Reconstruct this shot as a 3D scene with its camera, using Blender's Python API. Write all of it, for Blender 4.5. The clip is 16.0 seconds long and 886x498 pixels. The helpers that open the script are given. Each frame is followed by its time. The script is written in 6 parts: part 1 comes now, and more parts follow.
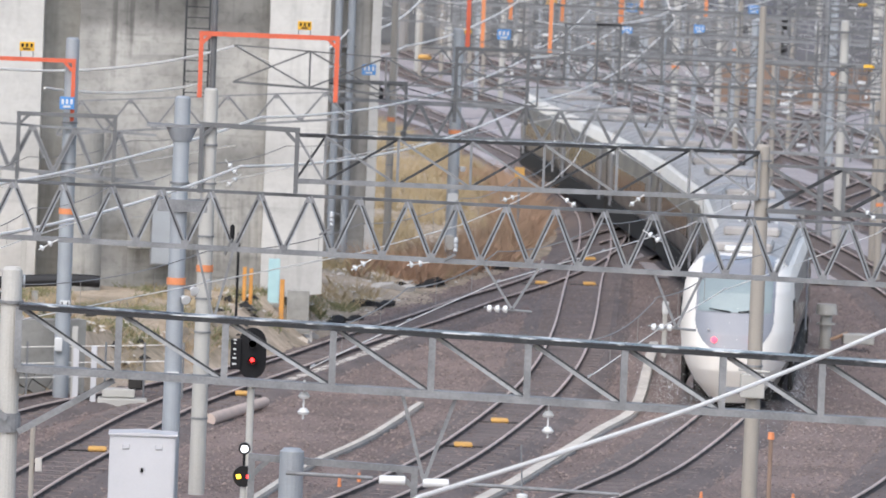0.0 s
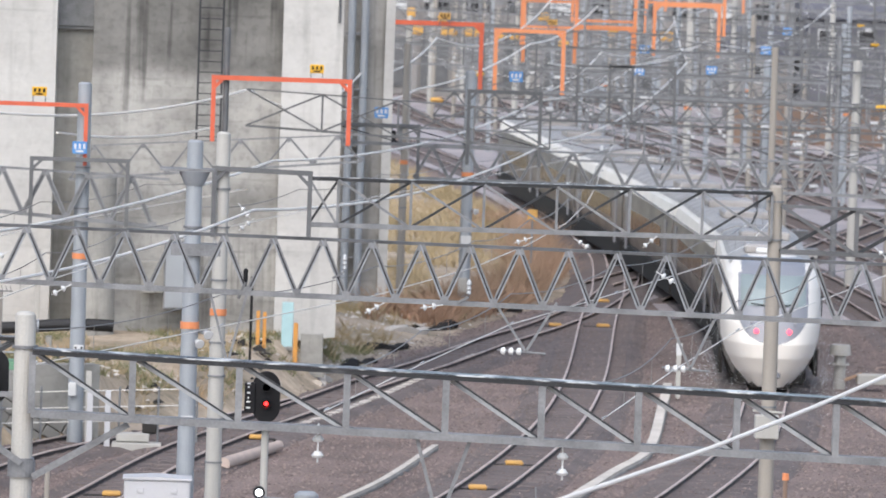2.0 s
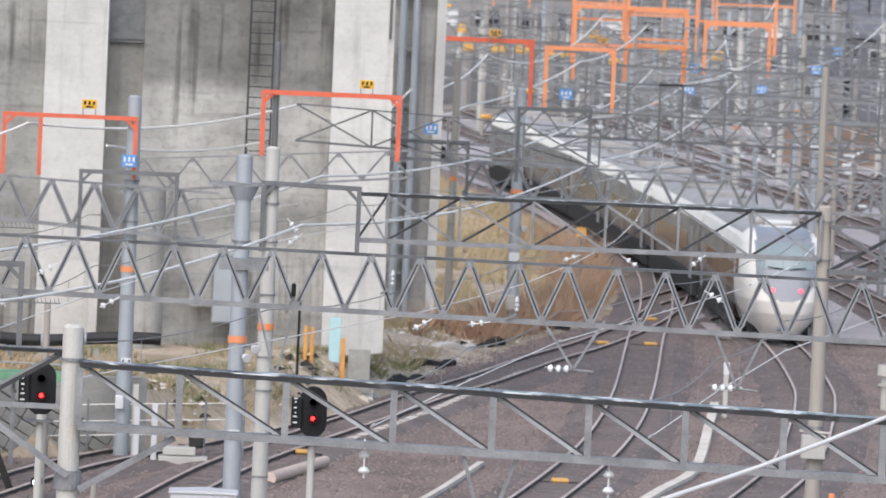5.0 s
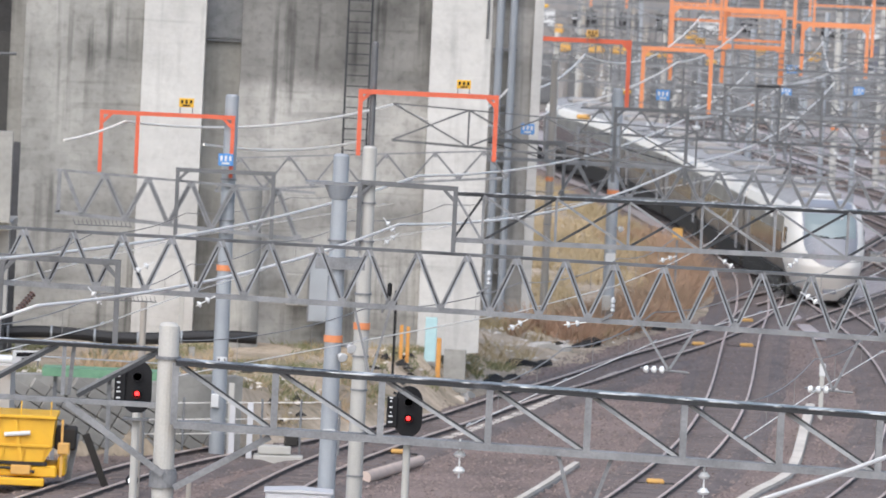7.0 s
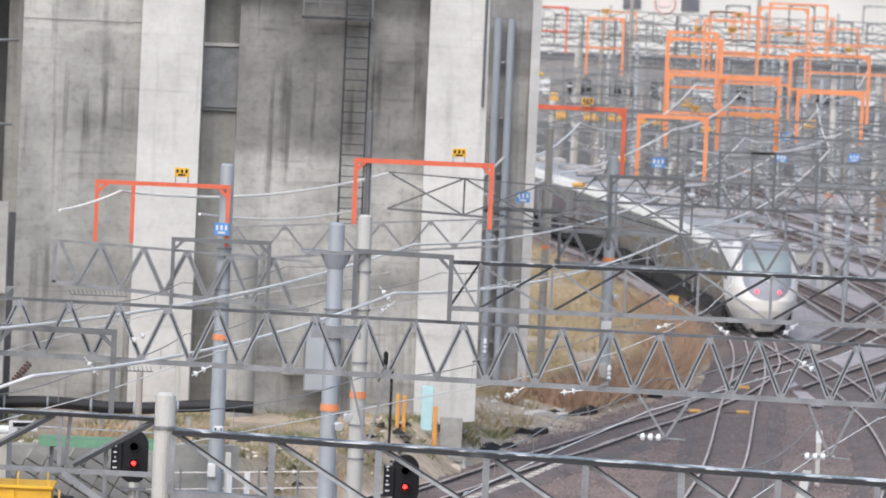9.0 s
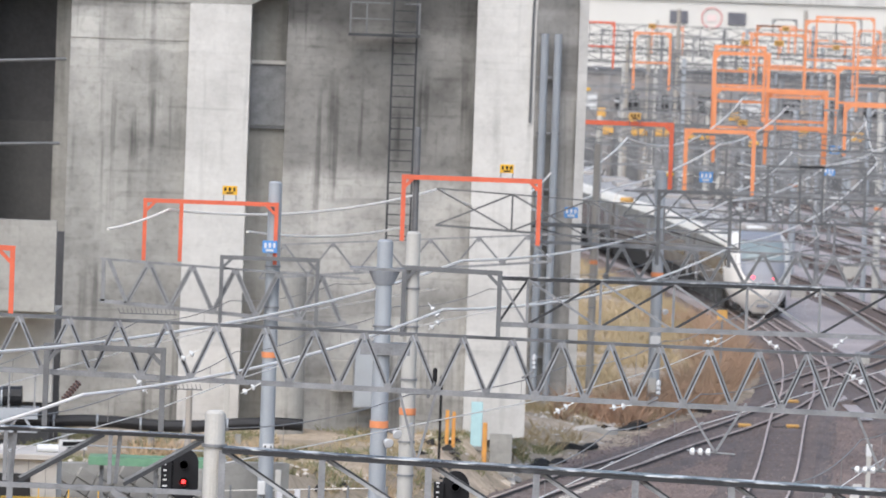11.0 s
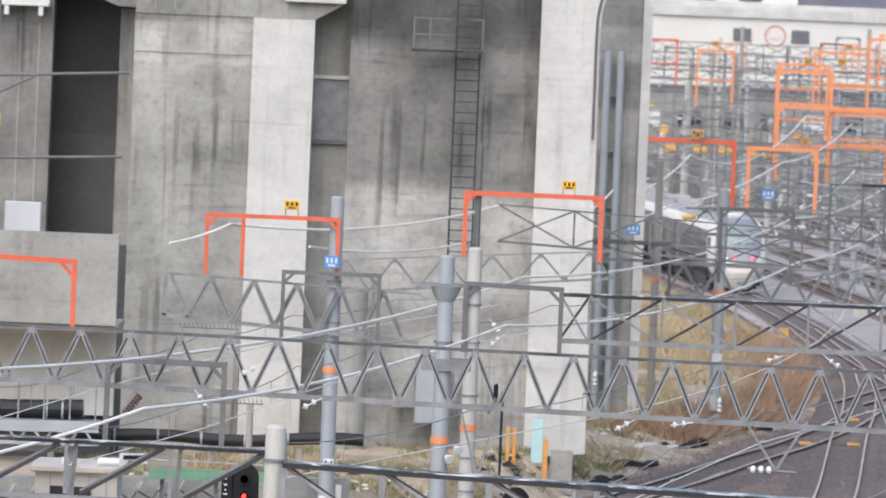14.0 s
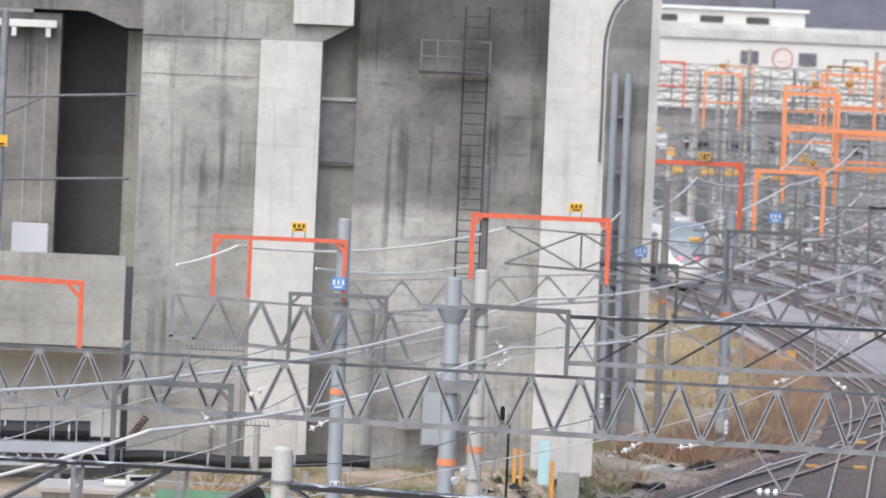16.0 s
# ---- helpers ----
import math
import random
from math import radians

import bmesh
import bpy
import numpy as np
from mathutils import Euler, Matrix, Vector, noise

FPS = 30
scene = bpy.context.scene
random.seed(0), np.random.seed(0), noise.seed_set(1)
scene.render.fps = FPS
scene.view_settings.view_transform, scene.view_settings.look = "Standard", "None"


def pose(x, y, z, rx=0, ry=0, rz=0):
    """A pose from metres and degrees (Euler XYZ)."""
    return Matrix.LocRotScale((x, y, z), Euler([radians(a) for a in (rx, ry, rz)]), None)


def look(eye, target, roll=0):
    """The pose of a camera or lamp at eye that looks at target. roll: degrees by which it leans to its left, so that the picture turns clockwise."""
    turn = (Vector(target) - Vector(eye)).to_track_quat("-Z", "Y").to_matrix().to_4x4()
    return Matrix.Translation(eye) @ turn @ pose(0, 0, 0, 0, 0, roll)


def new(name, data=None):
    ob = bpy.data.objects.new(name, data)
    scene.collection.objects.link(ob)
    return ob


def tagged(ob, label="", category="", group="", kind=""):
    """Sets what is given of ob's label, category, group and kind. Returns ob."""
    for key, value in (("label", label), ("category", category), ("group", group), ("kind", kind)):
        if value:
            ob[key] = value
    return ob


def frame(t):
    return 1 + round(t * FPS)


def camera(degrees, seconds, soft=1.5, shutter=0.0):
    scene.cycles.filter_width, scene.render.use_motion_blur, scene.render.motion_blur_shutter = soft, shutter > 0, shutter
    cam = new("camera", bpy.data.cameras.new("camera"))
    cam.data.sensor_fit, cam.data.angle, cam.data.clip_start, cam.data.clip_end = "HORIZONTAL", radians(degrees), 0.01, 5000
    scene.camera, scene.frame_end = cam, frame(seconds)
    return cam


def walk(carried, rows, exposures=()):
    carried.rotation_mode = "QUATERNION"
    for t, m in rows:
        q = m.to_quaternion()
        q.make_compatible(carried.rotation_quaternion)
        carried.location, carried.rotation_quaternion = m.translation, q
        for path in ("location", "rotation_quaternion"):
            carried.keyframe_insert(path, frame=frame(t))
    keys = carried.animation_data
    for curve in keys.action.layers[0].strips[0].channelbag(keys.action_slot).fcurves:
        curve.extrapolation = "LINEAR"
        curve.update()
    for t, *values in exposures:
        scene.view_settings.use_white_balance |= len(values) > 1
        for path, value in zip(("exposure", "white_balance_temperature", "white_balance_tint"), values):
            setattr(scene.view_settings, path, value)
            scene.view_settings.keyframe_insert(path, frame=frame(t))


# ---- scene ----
# ================= camera =================
EYE = (0.0, 0.0, 13.1)
cam = camera(8.155, 16.0, soft=1.6, shutter=0.0)
cam.data.dof.use_dof = True
cam.data.dof.focus_distance = 100.0
cam.data.dof.aperture_fstop = 4.0
AIM = [  # seconds, target x, target z at 200 m, roll
    (0.0, 8.959, 0.881, 2.28), (0.5, 8.966, 0.561, 2.31), (1.0, 8.341, 1.485, 2.07), (1.5, 8.422, 3.498, 1.88),
    (2.0, 8.48, 2.243, 1.96), (2.5, 8.04, 0.817, 2.13), (3.0, 7.844, 2.683, 2.36), (3.5, 7.828, 3.077, 2.51),
    (4.0, 7.136, 2.723, 2.45), (6.5, 5.816, 2.712, 2.82), (7.0, 3.803, 2.583, 2.72), (7.5, 4.613, 3.487, 2.87),
    (8.0, 4.394, 4.827, 2.53), (8.5, 3.964, 4.739, 2.51), (11.0, 2.26, 5.256, 2.05), (11.5, 1.34, 5.163, 2.06),
    (12.0, 0.873, 5.557, 2.29), (12.5, 1.622, 6.43, 2.44), (13.0, 1.684, 5.436, 2.46), (13.5, 1.136, 4.937, 2.45),
    (14.0, 0.251, 5.694, 2.4), (14.5, -0.245, 6.138, 2.41), (15.0, -0.383, 6.185, 2.48), (15.5, -0.165, 6.487, 2.4),
    (16.0, -0.002, 6.394, 2.48)]
walk(cam, [(t, look(EYE, (x, 200.0, z), r)) for t, x, z, r in AIM])

# ================= light =================
world = bpy.data.worlds.new("overcast")
scene.world = world
world.use_nodes = True
wn = world.node_tree
sky = wn.nodes.new("ShaderNodeTexSky")
sky.sky_type = "NISHITA"
sky.sun_disc = False
sky.sun_elevation = radians(46)
sky.sun_rotation = radians(200)
sky.dust_density = 1.8
sky.air_density = 1.0
sky.ozone_density = 1.0
bg = wn.nodes["Background"]
bg.inputs["Strength"].default_value = 0.12
wn.links.new(sky.outputs[0], bg.inputs["Color"])
sun_data = bpy.data.lights.new("sun", "SUN")
sun_data.energy = 1.75
sun_data.angle = radians(80)
sun_data.color = (1.0, 0.965, 0.935)
sun = new("sun", sun_data)
sun.matrix_world = look((-41, -113, 125), (0, 0, 0))
scene.view_settings.exposure = 0.78


# ================= materials =================
def mat(name, a, b=None, rough=0.7, metal=0.0, scale=4.0, bump=0.0, fine=40.0, streak=0.0, island=0.0):
    """Two colours mixed by coarse noise, broken by fine grain, optional vertical streaks and relief."""
    b = b or tuple(c * 0.75 for c in a)
    m = bpy.data.materials.new(name)
    m.use_nodes = True
    nt = m.node_tree
    N, L = nt.nodes, nt.links
    bs = N["Principled BSDF"]
    bs.inputs["Metallic"].default_value = metal
    co = N.new("ShaderNodeTexCoord")
    n1 = N.new("ShaderNodeTexNoise")
    n1.inputs["Scale"].default_value = scale
    n1.inputs["Detail"].default_value = 5
    n2 = N.new("ShaderNodeTexNoise")
    n2.inputs["Scale"].default_value = fine
    n2.inputs["Detail"].default_value = 3
    if streak:
        mp = N.new("ShaderNodeMapping")
        mp.inputs["Scale"].default_value = (1, 1, streak)
        L.new(co.outputs["Object"], mp.inputs["Vector"])
        L.new(mp.outputs[0], n1.inputs["Vector"])
    else:
        L.new(co.outputs["Object"], n1.inputs["Vector"])
    L.new(co.outputs["Object"], n2.inputs["Vector"])
    add = N.new("ShaderNodeMath")
    add.operation = "MULTIPLY_ADD"
    L.new(n2.outputs["Fac"], add.inputs[0])
    add.inputs[1].default_value = 0.5
    L.new(n1.outputs["Fac"], add.inputs[2])
    last = add
    if island:
        oi = N.new("ShaderNodeObjectInfo")
        ad = N.new("ShaderNodeMath")
        ad.operation = "MULTIPLY_ADD"
        L.new(oi.outputs["Random"], ad.inputs[0])
        ad.inputs[1].default_value = island
        L.new(add.outputs[0], ad.inputs[2])
        last = ad
    rp = N.new("ShaderNodeValToRGB")
    rp.color_ramp.elements[0].position = 0.5
    rp.color_ramp.elements[1].position = 1.0
    rp.color_ramp.elements[0].color = (*a, 1)
    rp.color_ramp.elements[1].color = (*b, 1)
    L.new(last.outputs[0], rp.inputs[0])
    L.new(rp.outputs[0], bs.inputs["Base Color"])
    rr = N.new("ShaderNodeMapRange")
    rr.inputs[3].default_value = max(0.03, rough - 0.12)
    rr.inputs[4].default_value = min(1.0, rough + 0.12)
    L.new(n1.outputs["Fac"], rr.inputs[0])
    L.new(rr.outputs[0], bs.inputs["Roughness"])
    if bump:
        bp = N.new("ShaderNodeBump")
        bp.inputs["Strength"].default_value = bump
        bp.inputs["Distance"].default_value = 0.05
        L.new(n2.outputs["Fac"], bp.inputs["Height"])
        L.new(bp.outputs[0], bs.inputs["Normal"])
    return m


def glow(name, c, power):
    m = mat(name, c)
    bs = m.node_tree.nodes["Principled BSDF"]
    bs.inputs["Emission Color"].default_value = (*c, 1)
    bs.inputs["Emission Strength"].default_value = power
    return m


def concrete(name, a, b, stain, panels=0.0, bands=()):
    """Formwork concrete: pours of uneven tone (rows of height and tone), board panels, blotches, drips in patches and pores."""
    m = mat(name, a, b, 0.9, 0, 0.7, 0.2, 7, streak=0.9)
    N, L = m.node_tree.nodes, m.node_tree.links
    co = N.new("ShaderNodeTexCoord")

    def noisy(scale, detail=5):
        mp = N.new("ShaderNodeMapping")
        mp.inputs["Scale"].default_value = scale
        tx = N.new("ShaderNodeTexNoise")
        tx.inputs["Scale"].default_value = 1.0
        tx.inputs["Detail"].default_value = detail
        L.new(co.outputs["Object"], mp.inputs["Vector"])
        L.new(mp.outputs[0], tx.inputs["Vector"])
        return tx

    def span(src, lo, hi, x, y):
        rg = N.new("ShaderNodeMapRange")
        for k, v in zip((1, 2, 3, 4), (lo, hi, x, y)):
            rg.inputs[k].default_value = v
        L.new(src, rg.inputs[0])
        return rg.outputs[0]

    def times(p, q):
        mu = N.new("ShaderNodeMath")
        mu.operation = "MULTIPLY"
        L.new(p, mu.inputs[0])
        L.new(q, mu.inputs[1])
        return mu.outputs[0]

    wob = N.new("ShaderNodeVectorMath")
    wob.operation = "MULTIPLY_ADD"
    L.new(noisy((1.3, 1.3, 1.3), 4).outputs["Color"], wob.inputs[0])
    wob.inputs[1].default_value = (0.16, 0.16, 0.3)
    L.new(co.outputs["Object"], wob.inputs[2])
    sep = N.new("ShaderNodeSeparateXYZ")
    L.new(wob.outputs[0], sep.inputs[0])
    flat = N.new("ShaderNodeCombineXYZ")
    L.new(sep.outputs["X"], flat.inputs["X"])
    L.new(sep.outputs["Z"], flat.inputs["Y"])
    bk = N.new("ShaderNodeTexBrick")
    for key, v in (("Scale", 1.0), ("Brick Width", 1.8), ("Row Height", 0.9), ("Mortar Size", 0.014), ("Mortar Smooth", 0.8)):
        bk.inputs[key].default_value = v
    bk.inputs["Color1"].default_value = (1, 1, 1, 1)
    bk.inputs["Color2"].default_value = (1 - panels, 1 - panels, 1 - panels, 1)
    bk.inputs["Mortar"].default_value = (1 - 1.1 * panels, 1 - 1.1 * panels, 1 - 1.1 * panels, 1)
    L.new(flat.outputs[0], bk.inputs["Vector"])
    tone = times(bk.outputs["Color"], span(noisy((0.5, 0.5, 0.7)).outputs["Fac"], 0.4, 0.66, 1.0, 1.0 - stain * 0.7))
    drips = times(span(noisy((3.6, 3.6, 0.16), 4).outputs["Fac"], 0.52, 0.66, 0.0, 1.0), span(noisy((0.55, 0.55, 0.3), 3).outputs["Fac"], 0.45, 0.62, 0.0, 1.0))
    tone = times(tone, span(drips, 0.0, 1.0, 1.0, 1.0 - stain))
    lifts = times(span(noisy((0.25, 0.25, 5.0), 4).outputs["Fac"], 0.56, 0.7, 0.0, 1.0), span(noisy((0.8, 0.8, 0.8), 3).outputs["Fac"], 0.42, 0.6, 0.0, 1.0))
    tone = times(tone, span(lifts, 0.0, 1.0, 1.0, 1.0 - stain * 0.6))
    tone = times(tone, span(noisy((5, 5, 5), 5).outputs["Fac"], 0.5, 0.75, 1.0, 1.0 - stain * 0.45))
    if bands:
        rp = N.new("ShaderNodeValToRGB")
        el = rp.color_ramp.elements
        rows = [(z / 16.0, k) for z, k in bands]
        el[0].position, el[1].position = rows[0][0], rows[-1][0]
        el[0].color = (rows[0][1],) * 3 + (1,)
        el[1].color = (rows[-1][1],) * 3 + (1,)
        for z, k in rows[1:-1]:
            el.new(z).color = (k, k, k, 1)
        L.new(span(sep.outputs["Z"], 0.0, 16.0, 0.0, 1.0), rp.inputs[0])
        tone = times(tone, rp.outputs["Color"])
    bs = N["Principled BSDF"]
    mix = N.new("ShaderNodeVectorMath")
    mix.operation = "SCALE"
    L.new(bs.inputs["Base Color"].links[0].from_socket, mix.inputs[0])
    L.new(tone, mix.inputs["Scale"])
    L.new(mix.outputs[0], bs.inputs["Base Color"])
    return m


STEEL = mat("galvanised steel", (0.275, 0.28, 0.29), (0.15, 0.154, 0.162), 0.5, 0.2, 2.6, fine=25)
STEEL_DARK = mat("weathered dark steel", (0.10, 0.103, 0.108), (0.17, 0.173, 0.178), 0.55, 0.3, 1.5, fine=25)
# two lighter steels: the lit edges of braces are put into their colour
STEEL_BRIGHT = mat("bright zinc, also painted lit edges", (0.50, 0.515, 0.53), (0.33, 0.34, 0.355), 0.4, 0.1, 3.0, fine=14)
STEEL_MID = mat("zinc edge, painted as lit", (0.34, 0.36, 0.385), (0.20, 0.21, 0.225), 0.5, 0.2, 3.0, fine=18)
STEEL_PALE = mat("pale painted steel", (0.36, 0.39, 0.42), (0.29, 0.31, 0.335), 0.5, 0.1, 1.0)
POLE_BROWN = mat("brownish concrete pole", (0.37, 0.34, 0.30), (0.28, 0.255, 0.225), 0.85, 0, 1.0, 0.2, streak=0.2)
POLE = mat("spun concrete pole", (0.50, 0.49, 0.46), (0.37, 0.36, 0.335), 0.85, 0, 1.0, 0.2, streak=0.2)
ORANGE = mat("orange red paint", (0.68, 0.13, 0.06), (0.52, 0.10, 0.05), 0.5, 0, 2.0)
# paled so that the colour carries the haze over the far hoops
ORANGE_PALE = mat("pale orange paint, far haze in its colour", (0.74, 0.27, 0.11), (0.60, 0.22, 0.10), 0.5, 0, 2.0)
CONC = concrete("weathered concrete", (0.39, 0.383, 0.357), (0.31, 0.303, 0.282), 0.34, 0.1)
CONC_POURS = concrete("weathered concrete in pours", (0.455, 0.447, 0.418), (0.36, 0.353, 0.328), 0.55, 0.14,
                      ((0.2, 0.86), (4.9, 0.9), (7.6, 0.84), (8.3, 0.78), (8.7, 0.9), (10.75, 0.9), (10.85, 1.06), (11.9, 1.08), (12.0, 0.9), (14.0, 0.86)))
CONC_PALE = concrete("pale concrete", (0.615, 0.605, 0.58), (0.53, 0.52, 0.498), 0.22, 0.07)
BALLAST = mat("ballast", (0.13, 0.097, 0.084), (0.29, 0.22, 0.195), 0.8, 0, 0.3, 1.0, 12)
STONES = mat("loose ballast stone", (0.09, 0.067, 0.059), (0.29, 0.225, 0.20), 0.8, 0, 3.0)
_n = STONES.node_tree
_g = _n.nodes.new("ShaderNodeNewGeometry")
_r = [k for k in _n.nodes if k.type == "VALTORGB"][0]
_m = _n.nodes.new("ShaderNodeMath")
_m.operation = "MULTIPLY_ADD"
_n.links.new(_g.outputs["Random Per Island"], _m.inputs[0])
_m.inputs[1].default_value = 0.5
_m.inputs[2].default_value = 0.5
_n.links.new(_m.outputs[0], _r.inputs[0])
SOIL = mat("soil and dry grass", (0.53, 0.425, 0.325), (0.22, 0.185, 0.13), 0.95, 0, 0.5, 0.8, 4)
BED = mat("oily track ballast", (0.085, 0.068, 0.062), (0.20, 0.163, 0.15), 0.8, 0, 0.45, 1.0, 12)
# web colour darkened to paint the shade below the rail head
RAIL = mat("dark rail steel, shade below the head in it", (0.06, 0.043, 0.037), (0.034, 0.025, 0.022), 0.75, 0.0, 2.0)
RAIL_TOP = mat("polished rail head", (0.62, 0.51, 0.46), (0.40, 0.32, 0.285), 0.5, 0.0, 1.0)
SLEEPER = mat("tarred sleeper", (0.095, 0.075, 0.07), (0.16, 0.13, 0.12), 0.9, 0, 2.0, island=0.25)
SPRAY = mat("water spray", (0.85, 0.86, 0.88), (0.75, 0.76, 0.78), 0.3, 0, 1.0)
WIRE = mat("pale cable", (0.86, 0.83, 0.775), (0.72, 0.69, 0.645), 0.5, 0, 1.0)
WIRE_DARK = mat("copper wire", (0.22, 0.21, 0.20), (0.3, 0.29, 0.28), 0.5, 0.3, 1.0)
PORC = mat("white porcelain", (0.70, 0.71, 0.71), (0.56, 0.57, 0.575), 0.15, 0, 2.0)
TRAIN_WHITE = mat("white car paint", (0.86, 0.82, 0.765), (0.78, 0.745, 0.695), 0.45, 0, 0.6)
TRAIN_SILVER = mat("stainless car side", (0.21, 0.20, 0.198), (0.155, 0.147, 0.145), 0.38, 0.5, 0.5, streak=3.0)
TRAIN_GREY = mat("grey nose panel", (0.27, 0.28, 0.31), (0.22, 0.23, 0.26), 0.35, 0, 1.0)
TRAIN_GLASS = mat("tinted cab glass", (0.28, 0.335, 0.34), (0.21, 0.25, 0.26), 0.06, 0, 0.6)
SIDE_GLASS = mat("dark side glass", (0.03, 0.03, 0.035), (0.05, 0.05, 0.05), 0.08, 0, 0.6)
UNDER = mat("sooty underframe", (0.025, 0.024, 0.023), (0.05, 0.047, 0.045), 0.8, 0, 2.0)
BLACK = mat("black enamel", (0.012, 0.012, 0.014), (0.022, 0.022, 0.024), 0.4, 0, 2.0)
RUBBER = mat("black pipe", (0.018, 0.018, 0.02), (0.03, 0.03, 0.032), 0.35, 0, 1.0)
CABINET = mat("grey white cabinet paint", (0.56, 0.56, 0.585), (0.50, 0.505, 0.525), 0.45, 0, 1.0)
BLUE = mat("blue sign enamel", (0.05, 0.20, 0.50), (0.10, 0.28, 0.58), 0.4, 0, 2.0)
YELLOW_DIRTY = mat("dirty yellow paint", (0.68, 0.38, 0.09), (0.50, 0.29, 0.10), 0.7, 0, 3.0)
YELLOW = mat("yellow enamel", (0.76, 0.43, 0.02), (0.62, 0.34, 0.025), 0.5, 0, 2.0)
RED_LAMP = glow("red lamp", (1.0, 0.03, 0.03), 3.0)
TAIL_LAMP = glow("tail lamp", (1.0, 0.05, 0.09), 2.5)
YELLOW_LAMP = glow("yellow lamp", (1.0, 0.6, 0.03), 3.0)
WHITE_LAMP = glow("white lamp", (0.9, 0.95, 1.0), 1.5)
# darker base than the other concretes, with stain noise over it
CONC_DARKER = concrete("darker concrete with stains", (0.28, 0.274, 0.262), (0.20, 0.196, 0.188), 0.42, 0.13)
# bands drop in tone above about 7.5 m and again above 11.5 m
CONC_DARK_TOP = concrete("stained concrete in pours, darker upwards", (0.50, 0.488, 0.458), (0.39, 0.382, 0.36), 0.6, 0.15,
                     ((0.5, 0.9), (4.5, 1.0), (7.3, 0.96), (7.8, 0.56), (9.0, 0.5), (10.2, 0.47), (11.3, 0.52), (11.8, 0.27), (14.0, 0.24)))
CONC_BANDED = concrete("banded concrete", (0.42, 0.41, 0.39), (0.34, 0.33, 0.312), 0.4, 0.12,
                       ((6.0, 0.9), (8.4, 0.75), (8.8, 0.95), (10.0, 0.95), (10.3, 0.6), (11.6, 0.62), (11.8, 1.0), (12.7, 0.95), (12.9, 0.65), (14.0, 0.7)))
# black steel; inside the braces its colour stands for shade
BLACK_STEEL = mat("black steel, also shade inside braces", (0.03, 0.031, 0.034), (0.07, 0.073, 0.078), 0.7, 0, 2.0)
for _m, _s in ((BLACK, 0.12), (RUBBER, 0.25), (UNDER, 0.1), (BLACK_STEEL, 0.2), (SIDE_GLASS, 0.3)):
    _m.node_tree.nodes["Principled BSDF"].inputs["Specular IOR Level"].default_value = _s
# near-black concrete: the shade below the viaduct is put into this colour
CONC_DARK = mat("dark concrete, shade painted in", (0.085, 0.085, 0.088), (0.055, 0.055, 0.057), 0.9, 0, 0.5, 0.2, 8)
CONC_JOINT = mat("dirty concrete joint", (0.22, 0.21, 0.195), (0.33, 0.315, 0.295), 0.9, 0, 2.0)
TROUGH = mat("pale trough lids", (0.68, 0.625, 0.555), (0.52, 0.475, 0.42), 0.85, 0, 1.0, 0.2, island=0.2)
STONE = mat("grey pitching stone", (0.37, 0.36, 0.335), (0.25, 0.245, 0.23), 0.9, 0, 2.0, 0.4, island=0.3)
WETROAD = mat("wet pale concrete road", (0.42, 0.41, 0.42), (0.33, 0.32, 0.33), 0.3, 0, 0.2)
TRAIN_ROOFBOX = mat("grey roof box", (0.42, 0.40, 0.385), (0.27, 0.255, 0.245), 0.5, 0, 1.0)
ROOF_DARK = mat("dark slate roof", (0.10, 0.10, 0.12), (0.15, 0.15, 0.17), 0.6, 0, 1.0)
WALL_WHITE = mat("cream cladding", (0.66, 0.645, 0.61), (0.58, 0.565, 0.53), 0.7, 0, 0.25, streak=0.3)
SHED_CREAM = mat("cream shed paint", (0.56, 0.53, 0.49), (0.46, 0.43, 0.40), 0.7, 0, 0.9, streak=0.3)
# paled and smoothed: mist over the far yard is put into the colour
HAZE_GRAVEL = mat("pale yard gravel, haze in its colour", (0.27, 0.225, 0.212), (0.50, 0.44, 0.425), 0.5, 0, 0.25, 0.8, 9)
BROWN = mat("brown cladding", (0.30, 0.21, 0.16), (0.19, 0.13, 0.10), 0.8, 0, 0.9, island=0.4)


# ================= helpers of this scene =================
def part(name, bm, material, parent=None, label=""):
    me = bpy.data.meshes.new(name)
    bm.to_mesh(me)
    bm.free()
    me.materials.append(material)
    ob = new(name, me)
    ob.parent = parent
    if label:
        tagged(ob, label)
    return ob


def thing(name, x, y, z, label, category, group="", kind="", rz=0.0):
    ob = new(name)
    ob.matrix_basis = pose(x, y, z, 0, 0, rz)
    ob.empty_display_size = 0.3
    return tagged(ob, label, category, group, kind)


def add_box(bm, c, s, m=None):
    geo = bmesh.ops.create_cube(bm, size=1.0)["verts"]
    for v in geo:
        v.co = Vector((v.co.x * s[0] + c[0], v.co.y * s[1] + c[1], v.co.z * s[2] + c[2]))
    if m:
        bmesh.ops.transform(bm, matrix=m, verts=geo)
    return geo


def box(c, s, bevel=0.0):
    bm = bmesh.new()
    add_box(bm, c, s)
    if bevel:
        bmesh.ops.bevel(bm, geom=bm.edges[:], offset=bevel, segments=1, affect="EDGES")
    return bm


def add_bar(bm, p, q, w, h):
    """A straight bar of section w by h from p to q."""
    p, q = Vector(p), Vector(q)
    d = q - p
    m = Matrix.Translation((p + q) / 2) @ d.to_track_quat("Y", "Z").to_matrix().to_4x4()
    add_box(bm, (0, 0, 0), (w, d.length, h), m)


def bar(p, q, w, h=None):
    bm = bmesh.new()
    add_bar(bm, p, q, w, h or w)
    return bm


